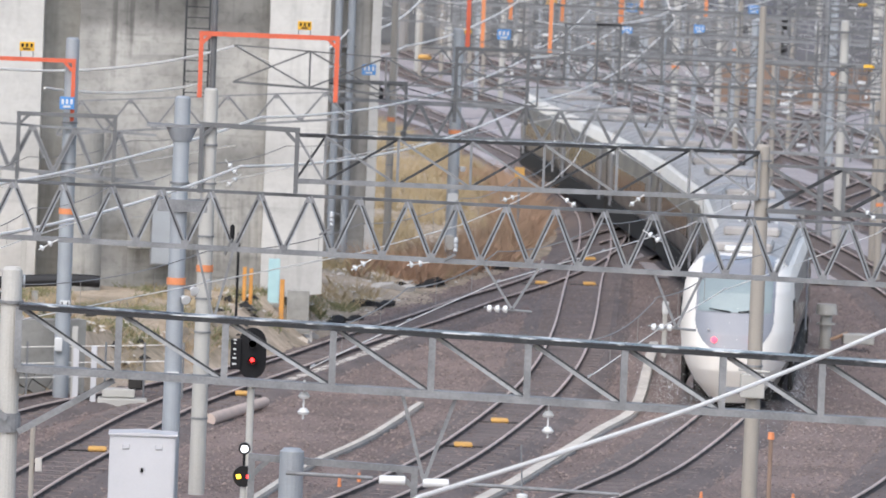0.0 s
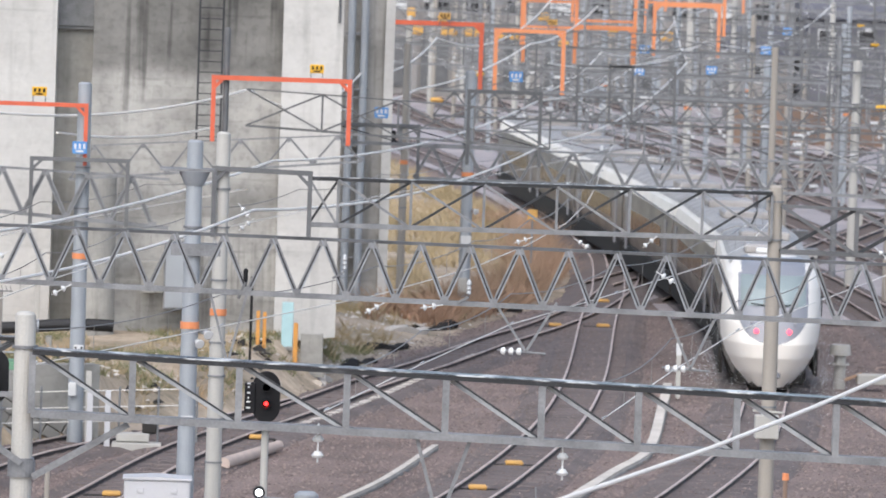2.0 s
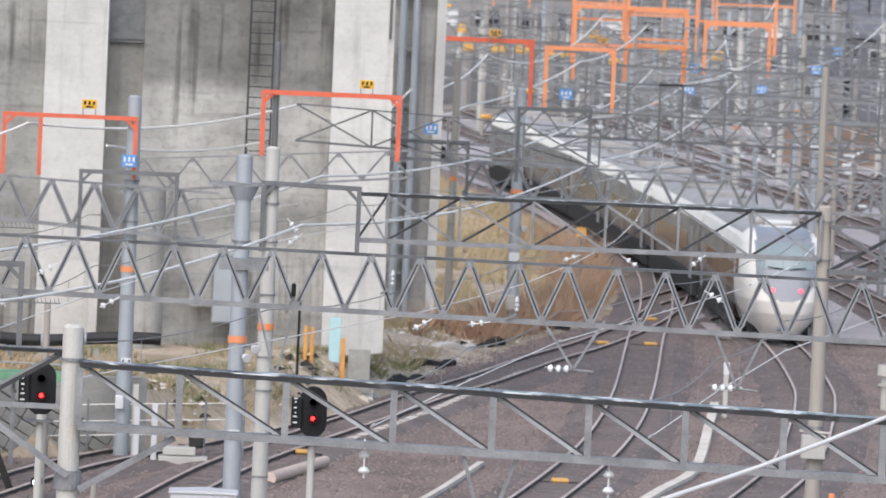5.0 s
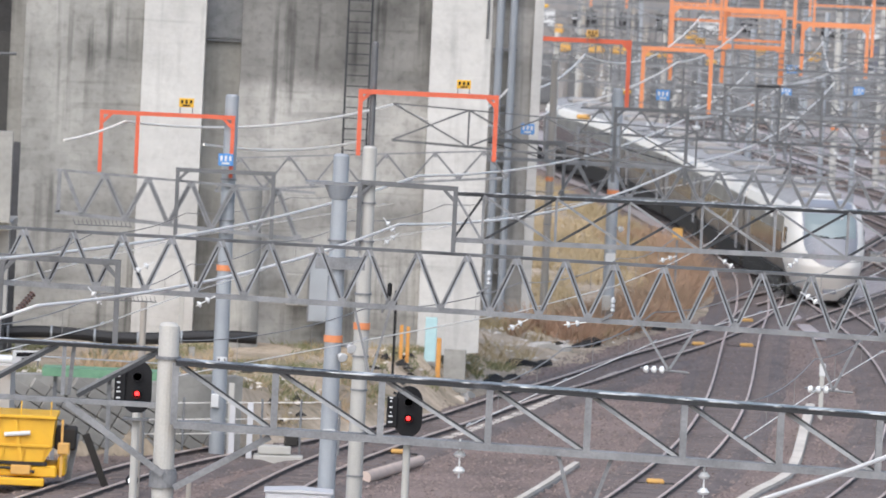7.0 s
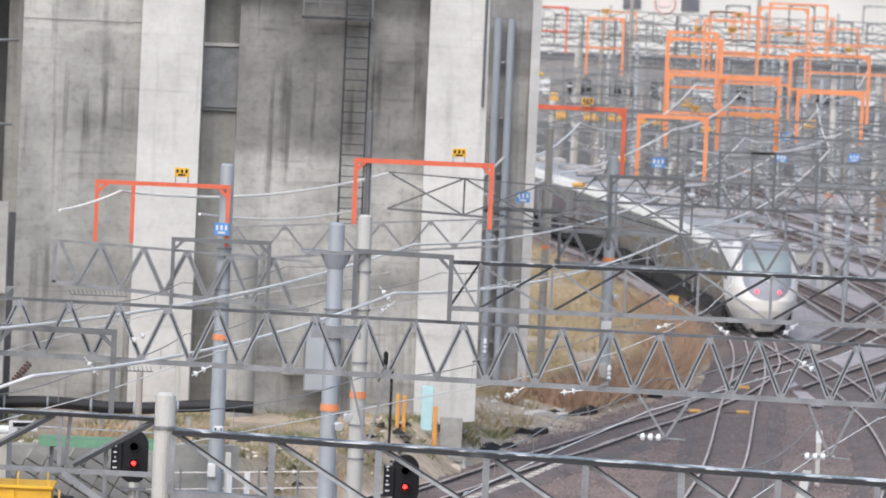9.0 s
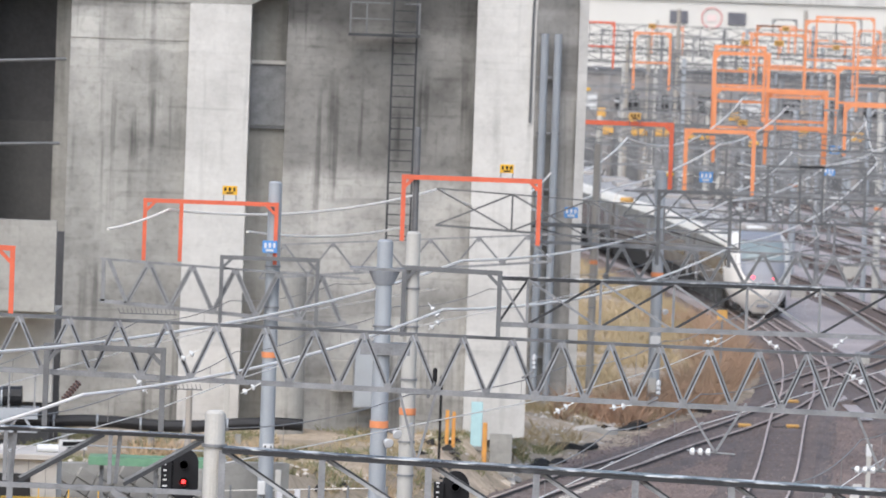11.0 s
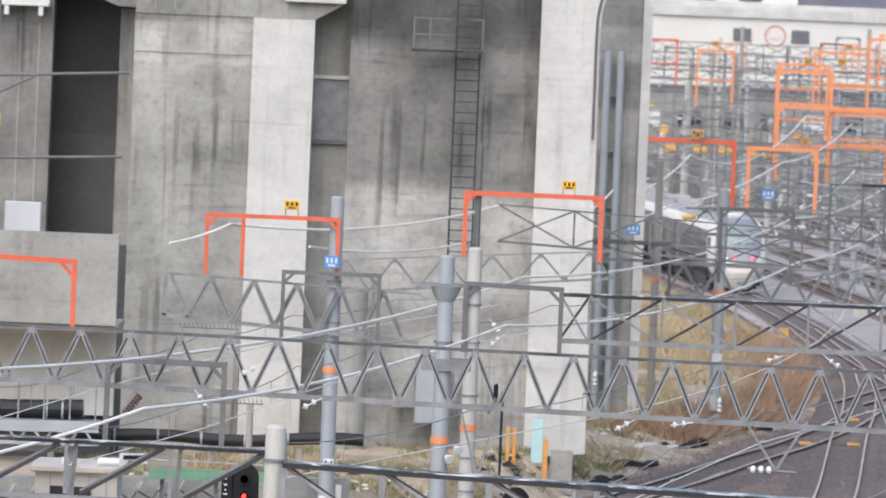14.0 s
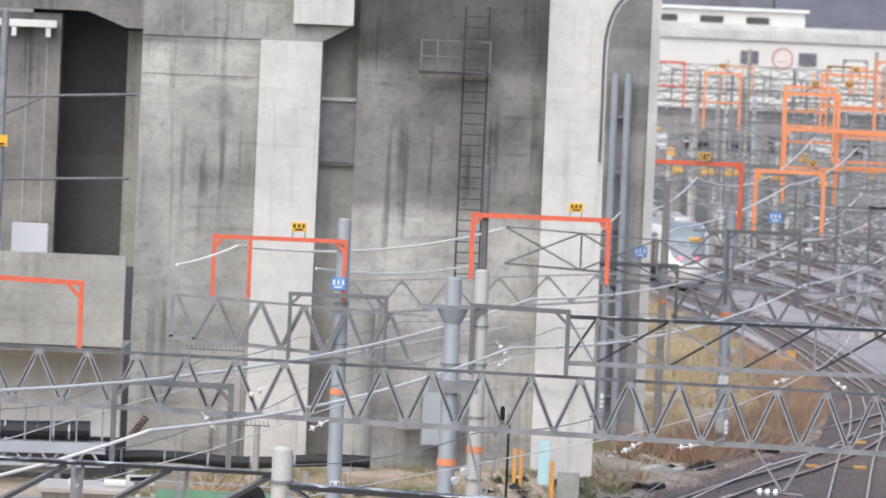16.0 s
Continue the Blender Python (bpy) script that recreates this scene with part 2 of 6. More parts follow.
def add_rod(bm, p, q, r0, r1=None, n=10):
    p, q = Vector(p), Vector(q)
    d = q - p
    m = Matrix.Translation((p + q) / 2) @ d.to_track_quat("Z", "Y").to_matrix().to_4x4()
    bmesh.ops.create_cone(bm, cap_ends=True, segments=n, radius1=r0, radius2=r1 or r0, depth=d.length, matrix=m)


def rod(p, q, r0, r1=None, n=10):
    bm = bmesh.new()
    add_rod(bm, p, q, r0, r1, n)
    return bm


def lathe(profile, n=14, centre=(0, 0, 0), axis="z"):
    """A turned body from rows of radius and height."""
    bm = bmesh.new()
    rings = []
    for r, h in profile:
        ring = []
        for i in range(n):
            a = 2 * math.pi * i / n
            p = (r * math.cos(a), r * math.sin(a), h)
            if axis == "y":
                p = (p[0], p[2], p[1])
            if axis == "x":
                p = (p[2], p[0], p[1])
            ring.append(bm.verts.new((p[0] + centre[0], p[1] + centre[1], p[2] + centre[2])))
        rings.append(ring)
    for a, b in zip(rings, rings[1:]):
        for i in range(n):
            bm.faces.new((a[i], a[(i + 1) % n], b[(i + 1) % n], b[i]))
    bm.faces.new(rings[0])
    bm.faces.new(rings[-1])
    bmesh.ops.recalc_face_normals(bm, faces=bm.faces)
    return bm


def spline(pts, step=1.0):
    """Catmull-Rom points along pts, about step apart."""
    P = [Vector(p) for p in pts]
    P = [2 * P[0] - P[1]] + P + [2 * P[-1] - P[-2]]
    out = []
    for i in range(1, len(P) - 2):
        a, b, c, d = P[i - 1:i + 3]
        n = max(1, int((c - b).length / step))
        for k in range(n):
            u = k / n
            out.append(0.5 * ((2 * b) + (c - a) * u + (2 * a - 5 * b + 4 * c - d) * u * u
                              + (3 * b - a - 3 * c + d) * u ** 3))
    out.append(P[-2])
    return out


def sweep(path, section):
    """A closed section of (side, up) rows drawn along a path of points."""
    bm = bmesh.new()
    prev = None
    first = None
    for i, p in enumerate(path):
        d = path[min(i + 1, len(path) - 1)] - path[max(i - 1, 0)]
        d.normalize()
        side = d.cross(Vector((0, 0, 1)))
        if side.length < 0.05:
            side = Vector((1, 0, 0))
        side.normalize()
        upv = side.cross(d)
        ring = [bm.verts.new(p + side * s + upv * u) for s, u in section]
        if prev:
            for k in range(len(ring)):
                bm.faces.new((prev[k], prev[(k + 1) % len(ring)], ring[(k + 1) % len(ring)], ring[k]))
        else:
            first = ring
        prev = ring
    bm.faces.new(first)
    bm.faces.new(prev)
    bmesh.ops.recalc_face_normals(bm, faces=bm.faces)
    return bm


def ring_section(r, n=6):
    return [(r * math.cos(2 * math.pi * i / n), r * math.sin(2 * math.pi * i / n)) for i in range(n)]


def sag(p, q, drop, n=16):
    p, q = Vector(p), Vector(q)
    return [p.lerp(q, i / n) - Vector((0, 0, drop * 4 * (i / n) * (1 - i / n))) for i in range(n + 1)]


# ================= ground =================
GROUND = -0.25


def ground():
    bm = bmesh.new()
    xs = [-3000, -600, -150] + [-60 + 3 * i for i in range(51)] + [180, 600, 3000]
    ys = [-3000, -500, 0, 40] + [60 + 4 * i for i in range(120)] + [620, 900, 1500, 5000]
    grid = [[bm.verts.new((x, y, GROUND + (0.05 * noise.noise(Vector((x * 0.2, y * 0.2, 0))) if -60 < x < 90 and 60 < y < 540 else 0)))
             for x in xs] for y in ys]
    for a, b in zip(grid, grid[1:]):
        for i in range(len(xs) - 1):
            bm.faces.new((a[i], a[i + 1], b[i + 1], b[i]))
    ob = part("ground", bm, BALLAST)
    tagged(ob, "dark brown railway ballast spread over the whole yard", "ground", kind="structure")


ground()

# centre lines of the tracks
TRAIN_LINE = [(2.0, 96, 0), (6.0, 118, 0), (8.49, 128.5, 0), (9.65, 132.6, 0), (11.4, 139.5, 0), (13.85, 152, 0), (15.05, 160, 0),
              (16.0, 168, 0), (16.86, 176, 0), (17.48, 184, 0), (18.12, 200, 0), (18.21, 218, 0), (17.9, 235, 0), (17.5, 250, 0), (17.1, 265, 0),
              (16.78, 280, 0), (15.95, 300, 0), (14.87, 320, 0), (13.45, 340, 0), (12.35, 358, 0), (11.0, 378, 0), (9.2, 405, 0), (7.0, 440, 0), (2.0, 520, 0)]
MID_LINE = [(-3.0, 104, 0), (0.8, 117, 0), (3.77, 126.9, 0), (5.69, 134.7, 0), (7.59, 144.7, 0), (9.9, 160, 0), (11.7, 177, 0),
            (13.74, 202.4, 0), (15.4, 222, 0), (16.6, 245, 0), (16.5, 277, 0)]
LEFT_LINE = [(-6.5, 105, 0), (-4.2, 118, 0), (-2.66, 130, 0), (-1.4, 138.5, 0), (0.5, 150.4, 0), (4.0, 166, 0), (5.76, 173.8, 0),
             (7.64, 181.3, 0), (9.74, 190.6, 0), (11.99, 199.6, 0), (14.4, 212, 0), (16.2, 226, 0), (17.3, 245, 0)]
OUTER_LINE = [(-10.7, 106.5, 0), (-8.4, 119.5, 0), (-6.8, 131.5, 0), (-5.5, 139, 0), (-3.4, 148, 0), (-0.2, 157, 0), (2.6, 166, 0)]


def side_line(line, off):
    """The line shifted sideways by off metres."""
    out = []
    for i, p in enumerate(line):
        d = (line[min(i + 1, len(line) - 1)] - line[max(i - 1, 0)]).normalized()
        out.append(p + d.cross(Vector((0, 0, 1))) * off)
    return out


BEDS = []


def track(pts, label, sleepers=True):
    root = thing("railway_track", pts[0][0], pts[0][1], 0, label, "track", "tracks of the yard")
    off = Vector((pts[0][0], pts[0][1], 0))
    path = [p - off for p in spline(pts, 1.0)]
    for side in (-0.57, 0.57):
        line = side_line(path, side)
        rail = part("rail", sweep(line, [(-0.065, -0.135), (0.065, -0.135), (0.03, -0.105), (0.012, -0.09), (0.012, -0.04), (-0.012, -0.04), (-0.012, -0.09), (-0.03, -0.105)]), RAIL, root)
        part("rail_head", sweep(line, [(-0.034, -0.034), (0.034, -0.034), (0.032, -0.006), (0.02, 0.0), (-0.02, 0.0), (-0.032, -0.006)]), RAIL_TOP, rail, "worn bright rail head")
    top = -0.112 - 0.004 * len(BEDS)
    part("ballast_bed", sweep(path, [(-1.75, -0.3), (1.75, -0.3), (1.2, top - 0.012), (0.5, top), (-0.5, top), (-1.2, top - 0.012)]), BED, root, "heaped ballast bed")
    BEDS.append((off, path, top))
    return root, path


MAIN = track(TRAIN_LINE, "curved main track with rusty rails on ballast")
MIDT = track(MID_LINE, "curved siding track joining the main track")
LEFTT = track(LEFT_LINE, "track swinging in along the viaduct")
OUTT = track(OUTER_LINE, "outer track beside the grassy verge")
for k in range(1, 6):
    track([(p.x, p.y, 0) for p in side_line([Vector(q) for q in TRAIN_LINE], 4.3 * k + 1.45)], "parallel curved track on dark wet ballast")
track([(15.0, 222, 0), (18.4, 236, 0), (21.5, 252, 0), (26, 280, 0), (32, 320, 0), (40, 370, 0)], "crossover track between the yard lines")
track([(17.3, 214, 0), (22.4, 236, 0), (29, 265, 0), (37, 300, 0), (46, 340, 0)], "crossover track between the yard lines")


# ================= verge, terrace and retaining wall =================
EDGE = [Vector((x, y, 0)) for x, y in ((-60, 126), (-14, 147.15), (-5.6, 151.0), (-2.2, 152.6), (1.0, 158), (3.8, 170), (5.6, 182), (7.4, 191),
                                       (9.8, 201), (12.4, 211), (14.6, 228), (15.2, 250), (14.0, 285), (11.5, 320), (8.0, 352), (0, 400))]


def inside(x, y):
    """Metres from the verge's edge, more than 0 on the viaduct's side."""
    best, sign = 1e9, 1
    p = Vector((x, y, 0))
    for a, b in zip(EDGE, EDGE[1:]):
        d = b - a
        u = max(0, min(1, (p - a).dot(d) / d.length_squared))
        r = p - (a + d * u)
        if r.length < best:
            best = r.length
            sign = 1 if d.x * r.y - d.y * r.x > 0 else -1
    return best * sign


def verge_height(x, y):
    e = inside(x, y)
    full = 1.35 if y < 178 else max(0.35, 1.35 - (y - 178) * 0.04)
    rise = 0.9 if x < -1.8 else (1.0 if 162 < y < 178 else 0.55 if y < 180 else 0.25)
    if x < -1.4:
        full += 0.5 * min(1.0, (-1.4 - x) / 0.8) * max(0.0, min(1.0, (160 - y) / 5))
        rise = 5.0
    h = max(0.0, min(full, e * rise))
    return GROUND - 0.02 + h + (0.12 * noise.noise(Vector((x * 0.5, y * 0.5, 3))) if e > 0.8 else 0)


def verge():
    bm = bmesh.new()
    xs = [-60, -40] + [-26 + 0.8 * i for i in range(53)]
    ys = [144 + 1.0 * i for i in range(60)] + [204 + 2.0 * i for i in range(80)]
    grid = {}
    for j, y in enumerate(ys):
        for i, x in enumerate(xs):
            if inside(x, y) > -1.2:
                grid[i, j] = bm.verts.new((x, y, verge_height(x, y)))
    for (i, j) in list(grid):
        q = [grid.get(k) for k in ((i, j), (i + 1, j), (i + 1, j + 1), (i, j + 1))]
        if all(q):
            bm.faces.new(q)
    for f in bm.faces:
        f.smooth = True
    tagged(part("verge", bm, SOIL), "bare soil and withered grass verge below the viaduct", "ground", kind="structure")


verge()


def tufts(name, count, x0, x1, y0, y1, lo, hi, material, label, seed, spread=0.16, keep=None, blades=6):
    """Many small upright blades growing on the verge."""
    rnd = random.Random(seed)
    verts, faces = [], []
    made = 0
    while made < count:
        x, y = rnd.uniform(x0, x1), rnd.uniform(y0, y1)
        made += 1
        if inside(x, y) < 0.5 or (keep and not keep(x, y)):
            continue
        if noise.noise(Vector((x * 0.35, y * 0.2, seed))) < -0.15:
            continue
        z = verge_height(x, y) - 0.04
        for _ in range(blades):
            a = rnd.uniform(0, 6.283)
            r = rnd.uniform(0, spread)
            px, py = x + r * math.cos(a), y + r * math.sin(a)
            h = rnd.uniform(lo, hi)
            lx, ly = rnd.gauss(0, 0.75) * h, rnd.gauss(0, 0.5) * h
            w = rnd.uniform(0.012, 0.035)
            ca, sa = math.cos(a + 1.57) * w, math.sin(a + 1.57) * w
            k = len(verts)
            verts += [(px - ca, py - sa, z), (px + ca, py + sa, z), (px + lx, py + ly, z + h)]
            faces.append((k, k + 1, k + 2))
    me = bpy.data.meshes.new(name)
    me.from_pydata(verts, [], faces)
    me.materials.append(material)
    tagged(new(name, me), label, name.replace("_", " "), kind="stuff")


OCHRE = mat("withered grass", (0.48, 0.375, 0.235), (0.27, 0.22, 0.12), 0.9, 0, 0.16, fine=1.2)
RUST_TWIG = mat("rust brown twigs", (0.44, 0.28, 0.19), (0.27, 0.195, 0.13), 0.9, 0, 0.22, fine=1.5)
GREEN = mat("green weeds", (0.15, 0.17, 0.075), (0.26, 0.235, 0.135), 0.9, 0, 1.0)
tufts("dry_grass", 16000, -4, 15, 176, 345, 0.25, 0.6, OCHRE, "withered ochre grass covering the verge", 3)
tufts("brown_scrub", 9000, 6, 15, 192, 262, 0.4, 1.1, RUST_TWIG, "rust-brown leafless scrub beside the line", 5, 0.35,
      lambda x, y: inside(x, y) < 2.6 + 2.5 * noise.noise(Vector((x * 0.3, y * 0.15, 1))), 9)
STRAW = mat("bleached straw", (0.44, 0.36, 0.23), (0.30, 0.235, 0.14), 0.9, 0, 0.7)
tufts("dry_reeds", 2600, -4, 4.2, 153, 176, 0.08, 0.28, STRAW, "withered straw-coloured grass below the viaduct", 8, 0.2,
      lambda x, y: noise.noise(Vector((x * 0.6, y * 0.4, 7))) > 0.02)
tufts("green_weeds", 11000, -9, 6, 150, 186, 0.06, 0.26, GREEN, "low green weeds on the verge", 11, 0.3,
      lambda x, y: noise.noise(Vector((x * 0.5, y * 0.3, 21))) > -0.02)
TAN = mat("tan dead shrub", (0.50, 0.36, 0.22), (0.34, 0.24, 0.15), 0.9, 0, 0.7)
tufts("dead_shrub", 900, -6, 4, 150.5, 162, 0.25, 0.75, TAN, "tan leafless shrubs at the foot of the verge", 14, 0.3,
      lambda x, y: noise.noise(Vector((x * 0.8, y * 0.5, 33))) > 0.22, 14)


def retaining_wall():
    root = thing("retaining_wall", -14.0, 147.0, GROUND, "grey pitched stone block retaining wall", "wall", kind="structure",
                 rz=math.degrees(math.atan2(5.6, 12.2)))
    L, h = 13.4, 1.95
    lean = 0.45
    part("backing", bar((0, 0.35, h / 2), (L, 0.35, h / 2), 0.5, h), CONC, root)
    return root, L, h, lean


RET = retaining_wall()


# ================= gantries =================
CHORD_TOP = mat("wet dark steel", (0.03, 0.032, 0.036), (0.08, 0.083, 0.09), 0.4, 0.2, 1.6, fine=6)
WET_CHORD = mat("wet blackened chord", (0.045, 0.047, 0.052), (0.15, 0.155, 0.165), 0.4, 0.2, 1.2, fine=4)
# pale noise patches paint wet reflections and wear on the chord plate
PATCHY = mat("wet steel plate with painted glints and wear", (0.08, 0.08, 0.09), (0.75, 0.75, 0.74), 0.3, 0.2, 2.2, fine=5)
_r = [k for k in PATCHY.node_tree.nodes if k.type == "VALTORGB"][0]
_r.color_ramp.elements[0].position = 0.76
_r.color_ramp.elements[1].position = 0.86
ramp = [k for k in CHORD_TOP.node_tree.nodes if k.type == "VALTORGB"][0]
ramp.color_ramp.elements[0].position = 0.83
ramp.color_ramp.elements[1].position = 0.93


GANTRIES = []


def host(x, y):
    """The lattice beam that a small thing at (x, y) is fixed to."""
    return min(GANTRIES, key=lambda g: abs(g[3] - y) + max(0, g[1] - x, x - g[2]) * 0.5)[0]


def gantry(x0, z0, x1, z1, y, h, bays, style, label, material=STEEL, planes=(0.0,), chord=0.09, brace=0.055, top=None, shift=0.0, z0b=None, z1b=None, nodes=None):
    """A lattice beam between (x0, z0) and (x1, z1), the ends of its top chord; h is its height."""
    L = x1 - x0
    root = thing("catenary_gantry", x0, y, 0, label, "gantry", "catenary gantries")
    GANTRIES.append((root, x0, x1, y))
    lo0 = z0 - h if z0b is None else z0b
    lo1 = z1 - h if z1b is None else z1b

    def hi(x):
        return z0 + (z1 - z0) * x / L

    def lo(x):
        return lo0 + (lo1 - lo0) * x / L

    P = L / bays

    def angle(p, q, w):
        """A brace of two angles; lit edge and shaded gap are painted as bars."""
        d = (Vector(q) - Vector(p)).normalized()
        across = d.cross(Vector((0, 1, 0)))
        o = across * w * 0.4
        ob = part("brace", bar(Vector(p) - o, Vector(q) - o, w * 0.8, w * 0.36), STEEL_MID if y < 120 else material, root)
        part("brace_shade", bar(p, q, w * 0.5, w * 0.46), BLACK_STEEL if y < 120 else STEEL_DARK, ob)
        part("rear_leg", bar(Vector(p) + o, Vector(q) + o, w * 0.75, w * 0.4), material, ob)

    for dy in planes:
        part("top_chord", bar((0, dy, z0), (L, dy, z1), chord * 1.1, chord * 0.62), top or material, root)
        if top is CHORD_TOP:
            part("top_plate", bar((0, dy + 0.06, z0 + chord * 0.42), (L, dy + 0.06, z1 + chord * 0.42), 0.26, 0.014), PATCHY, root)
        part("bottom_chord", bar((0, dy, lo0), (L, dy, lo1), chord), material, root)
        for i in range(bays):
            a, b = P * (i + shift), P * (i + 1 + shift)
            if nodes:
                a, b = nodes[i] - x0, nodes[i + 1] - x0
            if b > L + 0.01:
                continue
            m = (a + b) / 2
            if style == "warren":
                if y < 200:
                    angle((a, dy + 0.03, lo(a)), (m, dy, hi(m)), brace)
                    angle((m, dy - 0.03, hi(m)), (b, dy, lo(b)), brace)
                else:
                    part("brace", bar((a, dy + 0.03, lo(a)), (m, dy, hi(m)), brace), material, root)
                    part("brace", bar((m, dy - 0.03, hi(m)), (b, dy, lo(b)), brace), material, root)
                part("plate", box((m, dy - 0.03, hi(m) - 0.07), (brace * 1.9, 0.05, 0.1)), material, root)
                part("plate", box((b, dy - 0.03, lo(b) + 0.062), (brace * 1.9, 0.05, 0.1)), material, root)
            elif style == "pratt":
                # bright bar and thin black bar paint a lit edge and its shade
                up = 0.0 if dy > 0 else 0.045
                part("brace", bar((a, dy, hi(a) + up), (b, dy, lo(b) + up), brace * (1.15 if dy > 0 else 0.5)), STEEL_BRIGHT if dy > 0 else BLACK_STEEL, root)
                if dy == planes[0]:
                    part("strut", bar((a, dy, hi(a)), (a, dy, lo(a)), brace * 1.7), material, root)
            elif style == "cross":
                part("brace", bar((a, dy - 0.05, hi(a)), (b, dy - 0.05, lo(b)), brace * 0.9), material, root)
                # rear diagonal takes a darker steel than the front one
                part("brace", bar((a, dy + 0.05, lo(a)), (b, dy + 0.05, hi(b)), brace * 0.9), BLACK_STEEL if y < 140 else STEEL_DARK, root)
                part("strut", bar((b, dy, hi(b)), (b, dy, lo(b)), brace), material, root)
    return root


def mast(name, x, y, top, r, material, label, bands=(), base=GROUND, rings=()):
    root = thing(name, x, y, base, label, "mast", "catenary masts")
    part("shaft", rod((0, 0, 0), (0, 0, top - base), r, r * 0.86, 20), material, root)
    part("cap", rod((0, 0, top - base), (0, 0, top - base + 0.04), r * 0.8, r * 0.6, 20), material, root)
    for zb in bands:
        part("band", rod((0, 0, zb - base - 0.07), (0, 0, zb - base + 0.07), r * 1.04, None, 20), ORANGE_PALE, root, "orange painted band")
    for zb in rings:
        part("clamp", rod((0, 0, zb - base - 0.02), (0, 0, zb - base + 0.02), r * 1.07, None, 20), STEEL, root, "steel clamp ring")
    return root


def hoop(x0, x1, z0, z1, y, material, label, w=0.11, mid=None, z1r=None, alone=False):
    """A square hoop standing on a lattice beam."""
    h = z1 - z0
    hr = h if z1r is None else z1r - z0
    L = x1 - x0
    bm = bmesh.new()
    add_bar(bm, (-w / 2, 0, h), (L + w / 2, 0, hr), w, w)
    for s, xx, hh in ((1, 0, h), (-1, L, hr)):
        add_bar(bm, (xx + s * 0.03, 0, hh - 0.24), (xx + s * 0.24, 0, hh - 0.03), w * 0.7, w * 0.7)
    if alone:
        root = part("steel_portal", bm, material)
        tagged(root, label, "portal")
        root.location = (x0, y, z0)
    else:
        beam = host((x0 + x1) / 2, y)
        root = part("feeder_frame", bm, material, beam, label)
        root.location = Vector((x0, y, z0)) - beam.location
    part("upright", bar((0, 0, 0), (0, 0, h - w * 0.5), w * 0.94), material, root)
    part("upright", bar((L, 0, 0), (L, 0, hr - w * 0.5), w * 0.94), material, root)
    if mid is not None:
        part("upright", bar((mid - x0, 0, 0), (mid - x0, 0, h - w * 0.5), w * 0.94), material, root)
    return root


def insulator(x, y, z, label="", tilt=0.0, size=1.0):
    """A pair of porcelain discs on a pin, fixed to the beam beside it."""
    beam = host(x, y)
    bm = bmesh.new()
    for k in range(2):
        add_rod(bm, (0, 0, -0.12 - 0.2 * k), (0, 0, -0.17 - 0.2 * k), 0.04, 0.075, 12)
        add_rod(bm, (0, 0, -0.17 - 0.2 * k), (0, 0, -0.2 - 0.2 * k), 0.08, 0.06, 12)
    add_rod(bm, (0, 0, 0.03), (0, 0, -0.46), 0.014, None, 6)
    ob = part("insulator", bm, PORC, beam, "white porcelain insulator")
    ob.matrix_basis = Matrix.Translation(-beam.location) @ pose(x, y, z, 0, tilt, 0) @ Matrix.Scale(size, 4)
    return ob


def sign(x, y, z, w, h, material, label, bars=3, ink=None, posts=0.0, on=None):
    beam = on or host(x, y)
    root = part("number_plate", box((0, 0, 0), (w, 0.03, h), 0.008), material, beam, label)
    root.location = Vector((x, y, z)) - beam.location
    for k in range(bars):
        bx = -w * 0.3 + k * w * 0.6 / max(1, bars - 1)
        part("mark", box((bx, -0.02, h * 0.12), (w * 0.15, 0.012, h * 0.4)), ink or PORC, root)
    part("mark", box((0, -0.02, -h * 0.28), (w * 0.5, 0.012, h * 0.16)), ink or PORC, root)
    if posts:
        for sx in (-w * 0.42, w * 0.42):
            part("leg", bar((sx, 0.03, h / 2), (sx, 0.03, -h / 2 - posts), 0.025), STEEL_DARK, root)
    return root


def held(name, parent, x, y, z, bm, material, label):
    """A part fixed to a mast or beam, at a place of the yard."""
    ob = part(name, bm, material, parent, label)
    ob.location = Vector((x, y, z)) - parent.location
    return ob


# --- nearest beam and the bracket that hangs from it
gantry(-1.963, 6.90, 14.57, 6.39, 85, 0.78, 12, "pratt", "long grey lattice beam across the yard with wet top chord", planes=(-0.07, 0.12), chord=0.1,
       brace=0.055, top=CHORD_TOP, z0b=6.06, z1b=5.62,
       nodes=(-1.96, -0.59, 0.87, 2.35, 3.71, 5.03, 6.36, 7.72, 9.09, 10.46, 11.83, 13.2, 14.57))
left = gantry(-9.75, 7.14, -2.13, 7.04, 85.3, 0.75, 1, "none", "grey lattice beam running to a concrete pole", chord=0.07, brace=0.06, top=CHORD_TOP, z0b=6.36, z1b=6.28)
for x in (-9.27, -7.83, -6.39, -4.95, -3.51):
    for d in (0, 0.13):
        part("strut", bar((x + 9.75 + d, d, 7.1), (x + 9.75 + d * 0.6, d, 6.36), 0.055), STEEL, left)
    part("brace", bar((x + 9.95, 0, 6.36), (x + 11.1, 0, 7.04), 0.055), BLACK_STEEL, left)
    part("rear_brace", bar((x + 9.95, 0.1, 6.40), (x + 11.1, 0.1, 7.08), 0.045), STEEL, left)
nearm = mast("concrete_mast", -2.08, 85.25, 7.39, 0.165, POLE, "grey concrete pole holding two lattice beams", (4.05,), rings=(6.95, 5.4))
part("knee_brace", bar((0.00, -0.22, 5.61), (-1.36, -0.22, 6.53), 0.07, 0.085), STEEL, nearm, "grey steel knee brace")
part("knee_brace", bar((0.16, -0.22, 5.43), (1.45, -0.22, 6.19), 0.07, 0.085), STEEL, nearm, "grey steel knee brace")
